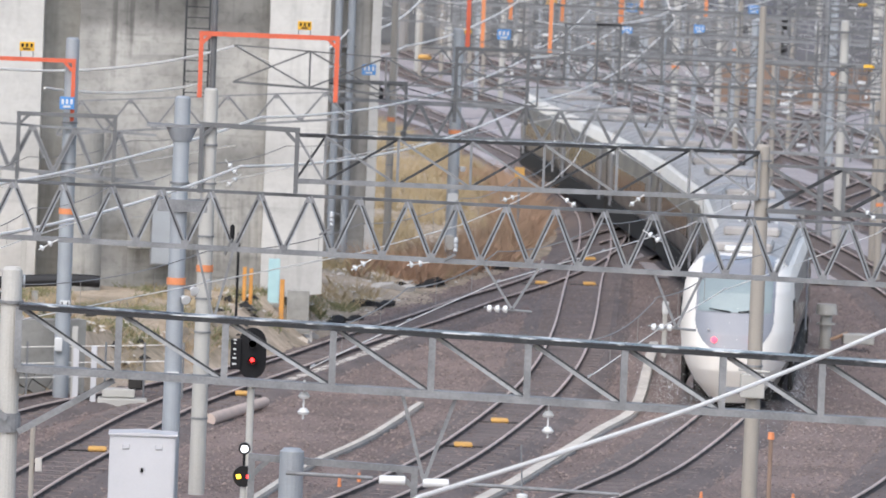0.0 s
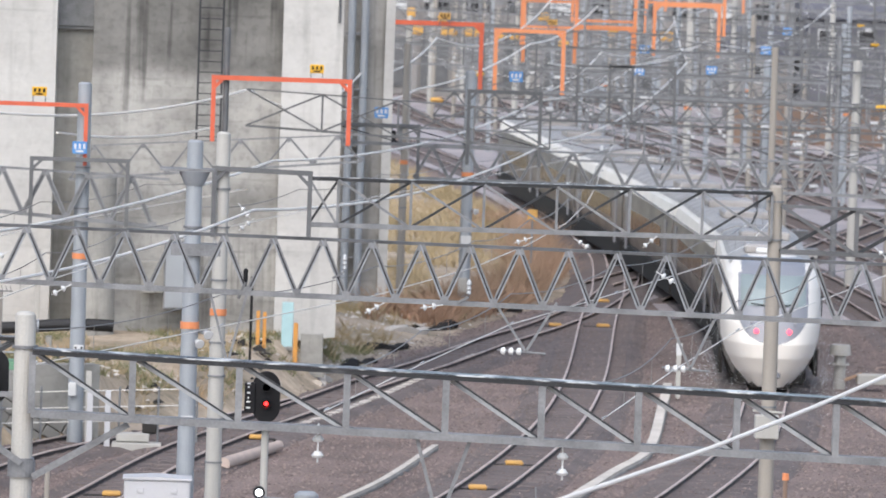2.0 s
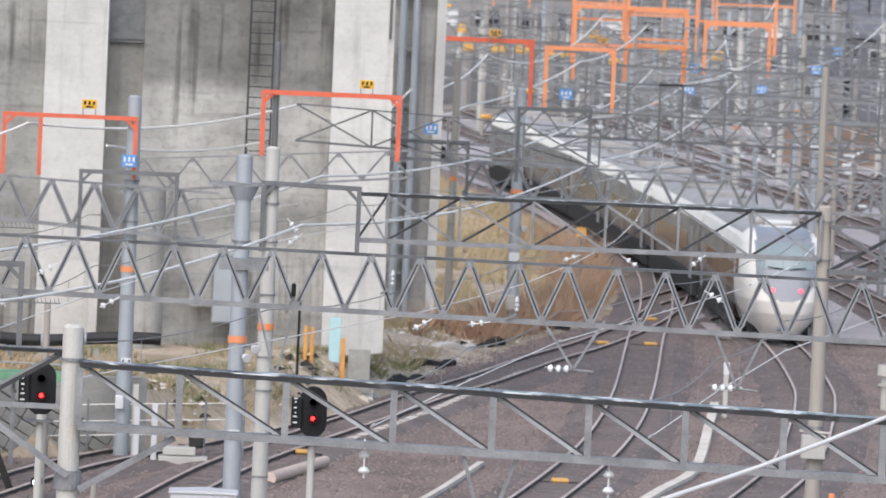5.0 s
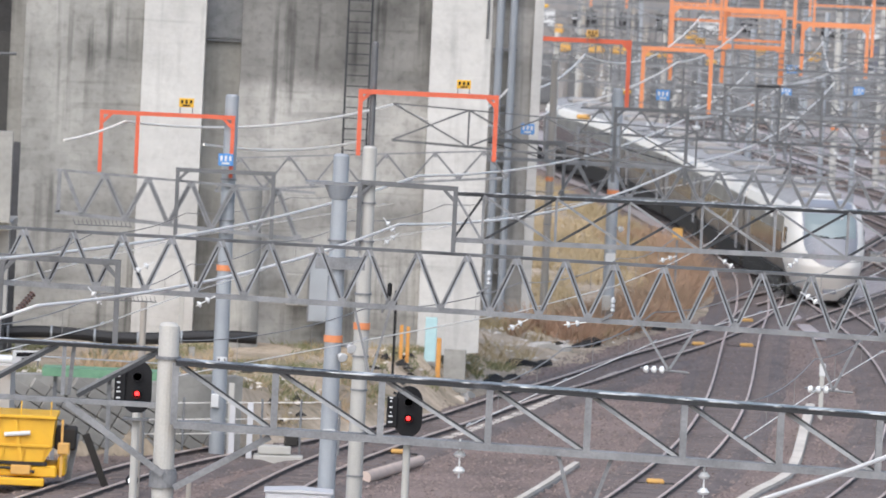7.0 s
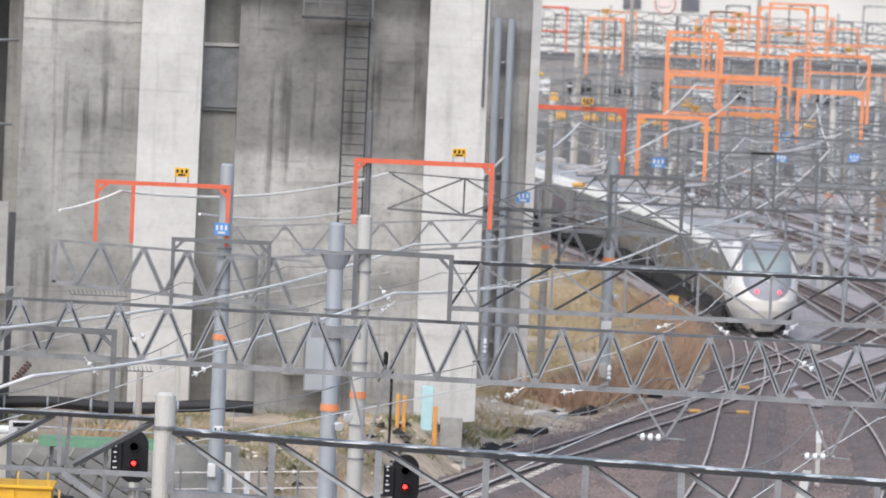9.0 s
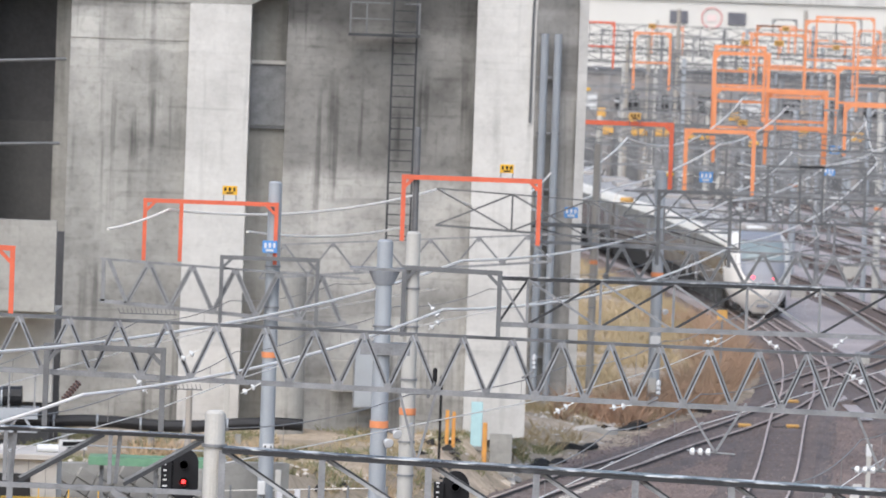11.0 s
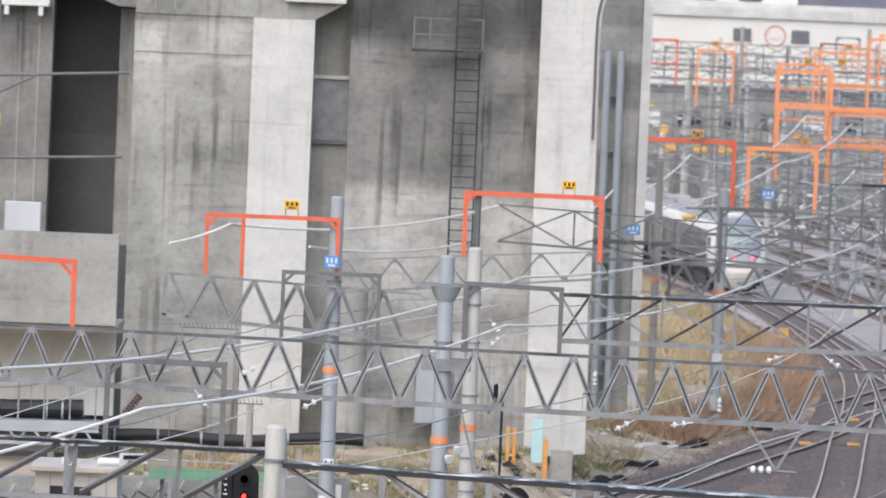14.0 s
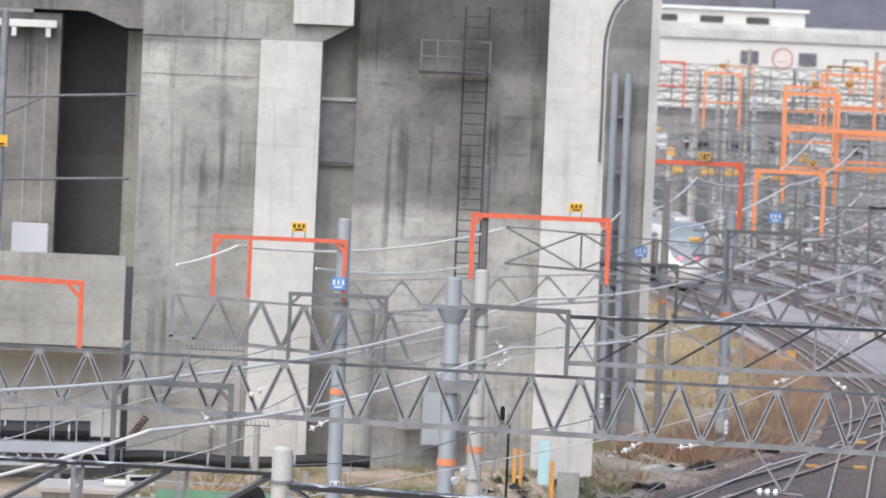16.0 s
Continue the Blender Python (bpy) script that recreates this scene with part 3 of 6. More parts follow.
part("collar", rod((0, 0, 5.41), (0, 0, 5.63), 0.19, None, 20), STEEL, nearm, "grey steel collar")
near = held("hanging_bracket", GANTRIES[0][0], 3.67, 85, 4.7, bar((-0.36, 0, 1.26), (0, 0, 0), 0.05), STEEL, "steel bracket with white insulators")
part("hanger", bar((0.42, 0, 1.24), (0, 0, 0), 0.05), STEEL, near)
part("tube", rod((-1.9, 0, 0.05), (-0.7, 0, 0.02), 0.028), STEEL, near)
part("tube", rod((0.6, 0, -0.02), (2.7, 0, -0.09), 0.028), STEEL, near)
part("insulator", lathe([(0.03, -0.2), (0.065, -0.19), (0.065, 0.16), (0.03, 0.17)], 14, (-0.42, 0, 0.0), "x"), PORC, near, "white porcelain post insulator")
part("insulator", lathe([(0.03, -0.2), (0.065, -0.19), (0.065, 0.16), (0.03, 0.17)], 14, (0.18, 0, -0.02), "x"), PORC, near, "white porcelain post insulator")
part("dropper", rod((1.32, 0, 0.55), (1.36, 0, -0.15), 0.012), STEEL, near)
part("clamp", lathe([(0.04, 0), (0.08, -0.02), (0.07, -0.1), (0.03, -0.12), (0.07, -0.14), (0.06, -0.24), (0.02, -0.25)], 12, (1.36, 0, -0.12)), PORC, near, "white porcelain clamp")
mast("steel_mast", 1.91, 88, 4.77, 0.2, STEEL_PALE, "pale grey steel tube mast")
hoop(1.35, 3.68, GROUND, 4.63, 88.4, STEEL, "grey steel hoop standing beside a steel tube mast", 0.1, z1r=4.52, alone=True)

# --- second beam
gantry(-10.914, 7.46, 16.8, 7.10, 109, 0.98, 32, "warren", "deep grey zigzag lattice beam over the tracks", chord=0.09, brace=0.072, z0b=6.52, z1b=6.02, top=WET_CHORD)
mast("steel_mast", -11.1, 109.3, 8.0, 0.2, STEEL_PALE, "grey steel mast holding a zigzag lattice beam")
mast("steel_mast", 16.3, 109.3, 8.0, 0.2, STEEL_PALE, "grey steel mast holding a zigzag lattice beam")
hoop(-5.64, -3.6, 5.43, 6.9, 108.7, STEEL_DARK, "grey steel hoop with a dark top bar", 0.1, z1r=6.88)
hoop(-8.8, -6.31, 7.42, 8.64, 109, ORANGE, "orange-red square hoop on a zigzag lattice beam", 0.09, z1r=8.57)
for x, z in ((-4.4, 7.5), (-3.9, 6.2)):
    comb = held("spike_rail", GANTRIES[2][0], x, 109, z, bar((0, 0, 0), (1.0, 0, 0), 0.02), STEEL_DARK, "row of small dark spikes")
    for k in range(14):
        part("spike", rod((k * 0.075, 0, 0), (k * 0.075 - 0.03, 0, 0.1), 0.007, 0.004, 4), STEEL_DARK, comb)

def hanging_vee(x0, x1, z, xb, zb, side):
    """A steel vee below the second beam, with a short arm and insulators at its foot."""
    beam = GANTRIES[2][0]
    vee = held("hanging_bracket", beam, xb, 109, zb, bar((x0 - xb, 0, z - zb), (0, 0, 0), 0.045), STEEL, "grey steel vee hanger with white insulators")
    part("hanger", bar((x1 - xb, 0, z - zb), (0, 0, 0), 0.045), STEEL, vee)
    part("arm", rod((-0.5 * side, 0, 0.02), (0.35 * side, 0, -0.03), 0.022), STEEL, vee)
    for k in (0.12, 0.26, 0.4):
        part("insulator", lathe([(0.02, -0.05), (0.06, -0.03), (0.07, 0.03), (0.02, 0.05)], 12, (-k * side, 0, 0.0), "x"), PORC, vee, "white porcelain insulator")


strain = held("strain_insulator", GANTRIES[2][0], -4.9, 100.0, 6.52, rod((0, 0, 0), (0.24, 0.2, 0.3), 0.02, None, 8), STEEL_DARK, "rust-brown ribbed strain insulator")
for k in range(7):
    u = 0.08 + 0.14 * k
    part("shed", rod((0.24 * u, 0.2 * u, 0.3 * u), (0.24 * u + 0.016, 0.2 * u + 0.013, 0.3 * u + 0.02), 0.065, 0.04, 12), mat("brown porcelain", (0.20, 0.12, 0.10), (0.14, 0.09, 0.08), 0.3), strain)
hanging_vee(5.55, 6.66, 6.3, 6.14, 5.42, 1)
hanging_vee(0.56, 1.2, 6.28, 0.9, 5.05, -1)
hanging_vee(8.6, 9.5, 6.2, 9.05, 5.2, 1)

lamp2 = held("lantern", GANTRIES[2][0], 1.17, 108.9, 6.62, box((0, 0, 0), (0.08, 0.1, 0.24), 0.03), BLACK, "small black lantern on a bracket")
part("arm", bar((0.02, 0.05, -0.1), (-0.12, 0.1, -0.42), 0.04), STEEL_DARK, lamp2)
for x, z in ((2.90, 6.91), (5.10, 6.54)):
    ci = held("post_insulator", GANTRIES[2][0], x, 108.9, z, lathe([(0.02, -0.14), (0.045, -0.12), (0.03, -0.07), (0.045, -0.04), (0.03, 0.01), (0.045, 0.04), (0.035, 0.1), (0.012, 0.13)], 12), STEEL_BRIGHT, "pale ribbed post insulator")
    part("arm", bar((0, 0, -0.18), (-0.2, 0.06, -0.3), 0.04), STEEL, ci)
mast("timber_post", -4.02, 140, 4.22, 0.085, POLE_BROWN, "weathered timber post beside the retaining wall")

# --- third beam between two concrete poles
gantry(2.65, 7.47, 12.3, 7.47, 129, 0.95, 7, "cross", "slim grey lattice beam between two concrete poles", chord=0.1, brace=0.055, top=CHORD_TOP,
       nodes=(2.65, 3.25, 4.77, 6.29, 7.81, 9.33, 10.85, 12.30))
gantry(12.5, 7.22, 30.0, 7.0, 129, 0.95, 11, "cross", "dark lattice beam reaching from a concrete pole", STEEL_DARK, chord=0.1, brace=0.08)
hoop(0.67, 2.66, 6.2, 7.63, 128.9, STEEL_DARK, "dark steel hoop beside a concrete pole", 0.1, z1r=7.58)
mast("concrete_mast", 0.84, 129.1, 8.34, 0.17, POLE, "pale concrete pole with an orange band", (4.63,), base=-0.1, rings=(1.5, 2.4, 3.3, 4.0, 5.3, 6.4, 7.2))
polem = mast("concrete_mast", 12.4, 129.2, 7.6, 0.165, POLE_BROWN, "brown-grey concrete pole holding two lattice beams", rings=(7.3, 6.5, 3.0))
boxm = held("pole_box", polem, 12.35, 128.95, 2.6, box((0, 0, 0), (0.5, 0.3, 0.5), 0.02), POLE, "weathered metal box")
part("pipe", rod((-0.3, 0, 0.33), (0.35, 0, 0.3), 0.025), POLE, boxm)
tubem = mast("steel_mast", 0.25, 125, 8.31, 0.185, STEEL_PALE, "pale grey steel tube mast with an orange band", (4.62,), rings=(7.5, 6.6))
tubel = mast("steel_mast", -2.42, 151.3, 8.63, 0.19, STEEL_PALE, "pale grey steel tube mast with an orange band", (4.44,), rings=(6.6, 5.6))
plate = sign(-2.38, 151.05, 2.18, 0.24, 0.2, PORC, "small white plate", 2, BLACK, on=tubel)
held("junction_box", tubel, -2.5, 151.05, 1.2, box((0, 0, 0), (0.2, 0.16, 0.34), 0.02), PORC, "white junction box")

# --- beam beside the viaduct
side = gantry(-6.6, 6.65, -0.3, 6.38, 151, 1.0, 6, "warren", "grey zigzag lattice beam beside the viaduct", chord=0.09, brace=0.1, z0b=5.63, z1b=5.2, shift=0.63)
part("brace", bar((0.2, 0, 6.64), (0.66, 0, 5.6), 0.09), STEEL, side)
part("end_strut", bar((0.08, 0, 6.65), (0.08, 0, 5.62), 0.09), STEEL, side)
hoop(-3.65, -1.32, 5.2, 6.8, 150.8, STEEL_DARK, "dark steel hoop on a zigzag lattice beam", 0.1)
hoop(-5.56, -2.37, 6.65, 8.11, 151, ORANGE, "orange-red square hoop on a grey lattice beam", 0.1, mid=-4.68)
sign(-3.52, 151, 8.42, 0.36, 0.22, YELLOW, "yellow number plate on an orange hoop", 3, BLACK, 0.2)
sign(-2.5, 150.8, 7.09, 0.36, 0.3, BLUE, "blue number plate with white marks", 3)
held("platform", tubem, 0.1, 125, 7.63, box((0, 0, 0.12), (1.1, 0.5, 0.06)), STEEL, "grey steel platform plate")
held("bracket_cone", tubem, 0.25, 125, 7.6, rod((0, 0, -0.16), (0, 0, 0.12), 0.19, 0.32, 20), STEEL_PALE, "grey steel cone below the platform")
held("platform", tubem, 0.32, 125, 6.15, box((0, 0, 0), (1.0, 0.5, 0.24)), STEEL, "grey steel platform plate")

# --- beam with the second orange hoop
gantry(-2.9, 6.75, 4.6, 7.3, 160, 0.95, 6, "warren", "pale grey lattice beam in front of the viaduct", chord=0.06, brace=0.045, z0b=5.9, z1b=6.6)
gantry(1.6, 8.35, 9.5, 8.0, 161, 0.95, 4, "cross", "slim dark lattice beam in front of the viaduct", STEEL_DARK, chord=0.06, brace=0.05)
hoop(0.74, 4.24, 7.0, 8.65, 160, ORANGE, "orange-red square hoop above a lattice beam", 0.12)
sign(3.38, 160, 8.95, 0.36, 0.22, YELLOW, "yellow number plate on an orange hoop", 3, BLACK, 0.2)
mast("steel_mast", 1.06, 160.13, 9.9, 0.09, STEEL_DARK, "thin dark steel pole in front of the viaduct", base=1.0)

# --- fourth beam
gantry(4.39, 6.66, 10.6, 6.62, 185, 0.5, 3, "pratt", "grey steel beam beside the grassy verge", chord=0.1, brace=0.07)
gantry(6.9, 6.1, 30.0, 5.9, 185, 0.95, 22, "warren", "grey zigzag lattice beam over the far tracks", chord=0.1, brace=0.085)
hoop(4.39, 7.0, 4.9, 6.7, 184.9, STEEL_DARK, "dark steel hoop beside the grassy verge", 0.1)
hoop(8.46, 10.6, 5.6, 7.8, 184.8, STEEL_DARK, "dark steel hoop on a lattice beam", 0.11)
farm = mast("concrete_mast", 7.3, 205, 8.7, 0.13, POLE_BROWN, "grey concrete pole beside the verge", (4.8,), rings=(3.3, 2.6))
fars = mast("steel_mast", 9.33, 203, 7.9, 0.2, STEEL_PALE, "pale steel mast with an orange band", (4.55,), rings=(6.4, 5.6))
sign(6.3, 198.6, 6.62, 0.44, 0.34, BLUE, "blue number plate with white marks", 3, on=farm)
part("label_plate", box((0, -0.2, 2.65), (0.34, 0.03, 0.3), 0.01), PORC, fars, "white label plate")
part("meter_box", box((-0.05, -0.25, 1.17), (0.3, 0.16, 0.5), 0.02), POLE, fars, "pale cream box")
yp2 = thing("warning_plate", 12.58, 222, GROUND, "weathered yellow plate on a thin post beside the line", "sign")
part("post", rod((0, 0, 0), (0, 0, 2.8), 0.04, None, 8), STEEL, yp2)
part("plate", box((0, -0.05, 2.62), (0.36, 0.03, 0.4), 0.01), YELLOW_DIRTY, yp2)
part("label_plate", box((0.0, -0.19, 2.95), (0.24, 0.02, 0.2), 0.005), PORC, tubem, "white label plate")
lampbox = held("lantern", farm, 6.9, 204.8, 5.6, box((0, 0, 0), (0.2, 0.2, 0.5), 0.03), BLACK, "dark lantern")
part("arm", bar((0, 0, 0.25), (-0.5, 0, 0.9), 0.05), STEEL_DARK, lampbox)

# --- far beams, row behind row
ROWS = [(212, 8.5, 36, 7.0, "warren"), (226, 13, 40, 6.7, "cross"), (240, 10, 42, 7.1, "cross"), (254, 14, 44, 6.8, "warren"),
        (268, 12, 46, 7.4, "cross"), (284, 9, 46, 7.0, "warren"), (300, 10, 48, 7.6, "cross"), (318, 9, 50, 7.2, "warren"),
        (336, 10, 50, 8.6, "cross"), (356, 10, 52, 7.6, "warren"), (378, 11, 54, 9.4, "cross"), (402, 12, 56, 8.2, "warren"), (428, 13, 58, 9.6, "cross")]
rnd = random.Random(4)
for n, (y, a, b, z, st) in enumerate(ROWS):
    bays = int((b - a) / (2.9 if st == "cross" else 1.35))
    gantry(a, z, b, z - 0.25, y, 0.85, bays, st, "grey lattice beam over the far tracks", STEEL if n % 3 else STEEL_DARK, chord=0.09, brace=0.055)
    tx = float(np.interp(y, [p[1] for p in TRAIN_LINE], [p[0] for p in TRAIN_LINE]))
    for off in ((6.45 if n % 2 else 15.9, 24.6) if y < 300 else (-5.2, 6.45 if n % 2 else 15.9, 24.6)):
        steel = rnd.random() < 0.55
        mast("steel_mast" if steel else "concrete_mast", tx + off, y + 0.25, z + rnd.uniform(0.3, 1.6), 0.18, STEEL_PALE if steel else POLE,
             "grey mast holding a far lattice beam", (4.5,) if rnd.random() < 0.4 else ())
    for k in range(3):
        hx = rnd.uniform(a + 1, b - 4)
        if n < 11:
            hoop(hx, hx + rnd.uniform(1.8, 2.6), z - 0.85, z + rnd.uniform(0.9, 1.4), y - 0.1, STEEL_DARK, "dark steel hoop on a far lattice beam", 0.09)
    for k in range(7):
        insulator(rnd.uniform(a, b), y - 0.1, z - rnd.uniform(0.9, 1.6), "white insulator hanging from a far lattice beam", rnd.uniform(-70, 70), 1.1)
    for k in range(1):
        yx = rnd.uniform(a, b)
        tr = held("fitting", GANTRIES[-1][0], yx, y - 0.15, z - 0.2, lathe([(0.05, -0.2), (0.1, -0.16), (0.11, 0.12), (0.05, 0.2)], 10, (0, 0, 0), "x"), YELLOW, "orange-yellow fitting")
        part("bracket", bar((0, 0, -0.15), (0, 0.1, -0.35), 0.05), STEEL_DARK, tr)

# close-set tall lattice frames before the depot
rnd = random.Random(12)
for y, a, b, z in ((346, 16, 50, 10.1), (390, 12, 54, 10.8), (415, 12, 56, 11.5), (436, 13, 58, 11.0), (443, 13, 58, 12.2)):
    gantry(a, z, b, z - 0.15, y, 0.8, int((b - a) / 1.9), "cross", "grey lattice beam high above the far yard", STEEL_DARK, chord=0.1, brace=0.06)
    for x in np.arange(a + 1.0, b, 5.5):
        xx = float(x) + rnd.uniform(-0.6, 0.6)
        leg = part("leg", bar((xx - a, 0.15, GROUND), (xx - a, 0.15, z + rnd.uniform(-0.2, 0.9)), 0.22), rnd.choice((STEEL, STEEL_DARK, STEEL_PALE, POLE)), GANTRIES[-1][0])
    for k in range(7):
        hx = rnd.uniform(a + 1, b - 4)
        hoop(hx, hx + rnd.uniform(1.4, 2.6), z - 0.8, z + rnd.uniform(0.3, 1.3), y - 0.1, rnd.choice((STEEL_DARK, STEEL, STEEL_DARK, ORANGE_PALE)), "hoop on a far lattice beam", 0.1)
    for k in range(6):
        insulator(rnd.uniform(a, b), y - 0.1, z - rnd.uniform(0.9, 1.8), "white insulator hanging from a far lattice beam", rnd.uniform(-70, 70), 1.3)

for x, z, w in ((13.2, 6.3, 0.7), (14.6, 6.95, 0.5), (15.0, 6.3, 0.9), (16.3, 6.3, 1.0), (18.4, 6.2, 1.2), (12.8, 7.3, 0.5), (21.6, 5.7, 0.6), (20.4, 7.3, 0.6), (24.3, 6.6, 0.8), (27.5, 6.4, 0.9)):
    held("transformer", GANTRIES[-9][0], x, 355.6, z, box((0, 0, 0), (w, 0.5, 0.52), 0.08), YELLOW_DIRTY, "orange-yellow transformer")



def far_bracket(x, y, z, drop, flip):
    """A hinged bracket hanging below a far beam: a drop tube, an arm with insulators and a steady tube."""
    beam = host(x, y)
    ob = held("hanging_bracket", beam, x, y - 0.12, z, rod((0, 0, 0.1), (0, 0, -drop), 0.045, None, 8), STEEL, "grey tube bracket with white insulators")
    part("arm", rod((0, 0, -drop + 0.15), (1.5 * flip, 0, -drop + 0.45), 0.03, None, 6), STEEL, ob)
    part("steady_tube", rod((0, 0, -drop * 0.4), (1.5 * flip, 0, -drop + 0.4), 0.025, None, 6), STEEL_DARK, ob)
    part("insulator", lathe([(0.03, -0.16), (0.09, -0.12), (0.05, -0.04), (0.09, 0.0), (0.05, 0.08), (0.09, 0.12), (0.03, 0.16)], 8, (0.3 * flip, 0, -drop + 0.2), "x"), PORC, ob, "white ribbed insulator")


rnd = random.Random(23)
for y, a, b, z in ((219, 13, 40, 5.2), (233, 15, 42, 7.9), (247, 13, 42, 5.3), (261, 13, 44, 8.3), (276, 14, 46, 5.6), (292, 12, 46, 8.6), (309, 12, 48, 6.2), (327, 12, 50, 9.3), (366, 12, 52, 6.6)):
    gantry(a, z, b, z - 0.2, y, 0.7, int((b - a) / 3.4), "cross", "slim dark lattice beam over the far yard", rnd.choice((STEEL_DARK, STEEL)), chord=0.075, brace=0.05)
    for off in (6.6, 15.2):
        mx = float(np.interp(y, [p[1] for p in TRAIN_LINE], [p[0] for p in TRAIN_LINE])) + off + rnd.uniform(-0.3, 0.3)
        mast("steel_mast", mx, y + 0.14, z + rnd.uniform(0.2, 1.2), 0.13, rnd.choice((STEEL, STEEL_PALE, POLE_BROWN)), "slim mast holding a far lattice beam", (4.2,) if rnd.random() < 0.3 else ())
    for k in range(4):
        far_bracket(rnd.uniform(a + 1, b - 2), y, z - 0.7, rnd.uniform(0.8, 1.5), rnd.choice((-1, 1)))
    for k in range(2):
        hx = rnd.uniform(a + 1, b - 5)
        hoop(hx, hx + rnd.uniform(1.6, 3.2), z - 0.7, z + rnd.uniform(0.7, 1.5), y - 0.1, rnd.choice((STEEL_DARK, STEEL)), "steel hoop on a far lattice beam", 0.09)
for n, (y, a, b, z, st) in enumerate(ROWS[:11]):
    for k in range(4):
        far_bracket(rnd.uniform(a + 1, b - 2), y, z - 0.85, rnd.uniform(0.8, 1.6), rnd.choice((-1, 1)))
fit = held("fitting", min(GANTRIES, key=lambda g: abs(g[3] - 233))[0], 9.57, 235.6, 5.97, lathe([(0.04, -0.26), (0.09, -0.22), (0.1, 0.2), (0.04, 0.26)], 12, (0, 0, 0), "x"), YELLOW_DIRTY, "orange-yellow insulator cover")
part("rod", rod((0, 0, 0), (3.6, -2.4, 1.2), 0.02, None, 6), STEEL_DARK, fit)

mast("concrete_mast", 19.75, 208, 8.9, 0.13, POLE_BROWN, "tall concrete pole in the yard", (3.2,))
mast("concrete_mast", 24.0, 208.4, 10.4, 0.13, POLE_BROWN, "tall concrete pole in the yard", (2.4,))

for x, z in ((18.97, 13.37), (27.06, 13.54), (15.80, 11.00), (17.14, 11.49)):
    mast("concrete_mast", x, 396, z, 0.15, POLE_BROWN, "tall brown pole standing before the factory hall")

# far orange hoops
ORANGES = [(6.0, 10.2, 6.9, 9.24, 215, ORANGE), (11.7, 14.27, 6.3, 8.7, 235, ORANGE_PALE), (14.2, 18.9, 6.9, 10.0, 262, ORANGE_PALE),
           (16.35, 18.8, 6.9, 8.47, 261.6, ORANGE_PALE), (14.15, 16.45, 7.6, 11.5, 262.6, ORANGE_PALE), (16.45, 18.96, 7.6, 9.9, 262.8, ORANGE_PALE),
           (13.5, 15.4, 9.0, 12.0, 330, ORANGE_PALE), (19.7, 22.6, 9.0, 12.15, 330, ORANGE_PALE), (22.6, 25.2, 9.0, 12.95, 330.5, ORANGE_PALE),
           (16.2, 18.6, 8.0, 11.6, 300, ORANGE_PALE), (18.6, 22.2, 8.0, 10.6, 300.4, ORANGE_PALE), (21.0, 24.6, 7.8, 10.9, 284.4, ORANGE_PALE),
           (20.2, 23.0, 7.2, 9.4, 268.4, ORANGE_PALE), (24.5, 28.5, 8.4, 11.2, 318.4, ORANGE_PALE), (12.0, 14.2, 9.6, 12.4, 378, ORANGE), (26.5, 30, 9.8, 13.2, 378, ORANGE_PALE),
           (18.2, 20.4, 8.9, 11.4, 336.5, ORANGE_PALE)]
for a, b, z0, z1, y, m in ORANGES:
    fr = hoop(a, b, z0, z1, y, m, "orange hoop standing above a far lattice beam", 0.15 if y < 290 else 0.12)
    if z1 - z0 > 2.3 and y > 255:
        low = (z1 - z0) * 0.48
        part("lower_bar", bar((0, 0, low), (b - a, 0, low), 0.1), m, fr)
for x, y, z in ((10.79, 203, 7.8), (17.5, 240, 7.2), (21.5, 254, 7.0), (25, 268, 7.6), (19.3, 262, 7.6), (29, 300, 7.9), (31.5, 254, 6.9)):
    sign(x, y - 0.3, z, 0.44, 0.34, BLUE, "blue number plate on a far lattice beam", 3)
for x, y, z in ((8.9, 215, 9.5), (15.4, 262, 8.6), (17.6, 300, 11.8), (16.8, 262, 12.0), (21.5, 330, 12.5), (24.2, 330, 11.6), (23.6, 284, 11.2), (14.4, 330, 12.4)):
    sign(x, y - 0.2, z, 0.4, 0.24, YELLOW_DIRTY, "yellow number plate above a far beam", 3, BLACK, 0.2)

# ================= hanging insulators and lamps =================
for x, z in ((1.98, 6.0), (5.35, 5.86)):
    insulator(x, 85.05, z, "", 0, 1.1)
for x, y, z, t in ((4.62, 109, 6.2, 80), (-3.0, 109, 6.9, 60), (-4.1, 109, 6.4, -40), (-1.9, 109, 6.35, 60), (1.5, 129, 6.6, 50),
                   (1.2, 129, 6.9, -40), (3.6, 109, 6.2, 60), (8.4, 109, 6.9, -60), (9.9, 129, 6.5, 50), (7.3, 129, 6.4, 70), (14.5, 129, 6.4, -50),
                   (8.2, 129, 6.4, -60), (16.5, 129, 6.3, 30), (11.6, 185, 5.2, 60), (13.0, 185, 5.0, -60), (15.5, 185, 5.1, 30)):
    insulator(x, y - 0.1, z, "", t, 0.8)


def floodlight(x, y, z, on):
    m = pose(0, 0, 0, 20, 0, 25)
    bm = lathe([(0.02, 0.13), (0.055, 0.1), (0.09, 0.0), (0.1, -0.03), (0.08, -0.04)], 16, (0, 0, 0), "y")
    bmesh.ops.transform(bm, matrix=m, verts=bm.verts)
    lamp = held("floodlight", on, x, y, z, bm, PORC, "white round floodlight")
    part("arm", bar((0, 0.1, 0), (-0.2, 0.25, 0.05), 0.05), STEEL, lamp)


floodlight(0.45, 124.7, 4.27, tubem)
floodlight(0.62, 124.8, 4.45, tubem)
floodlight(9.62, 202.7, 3.36, fars)

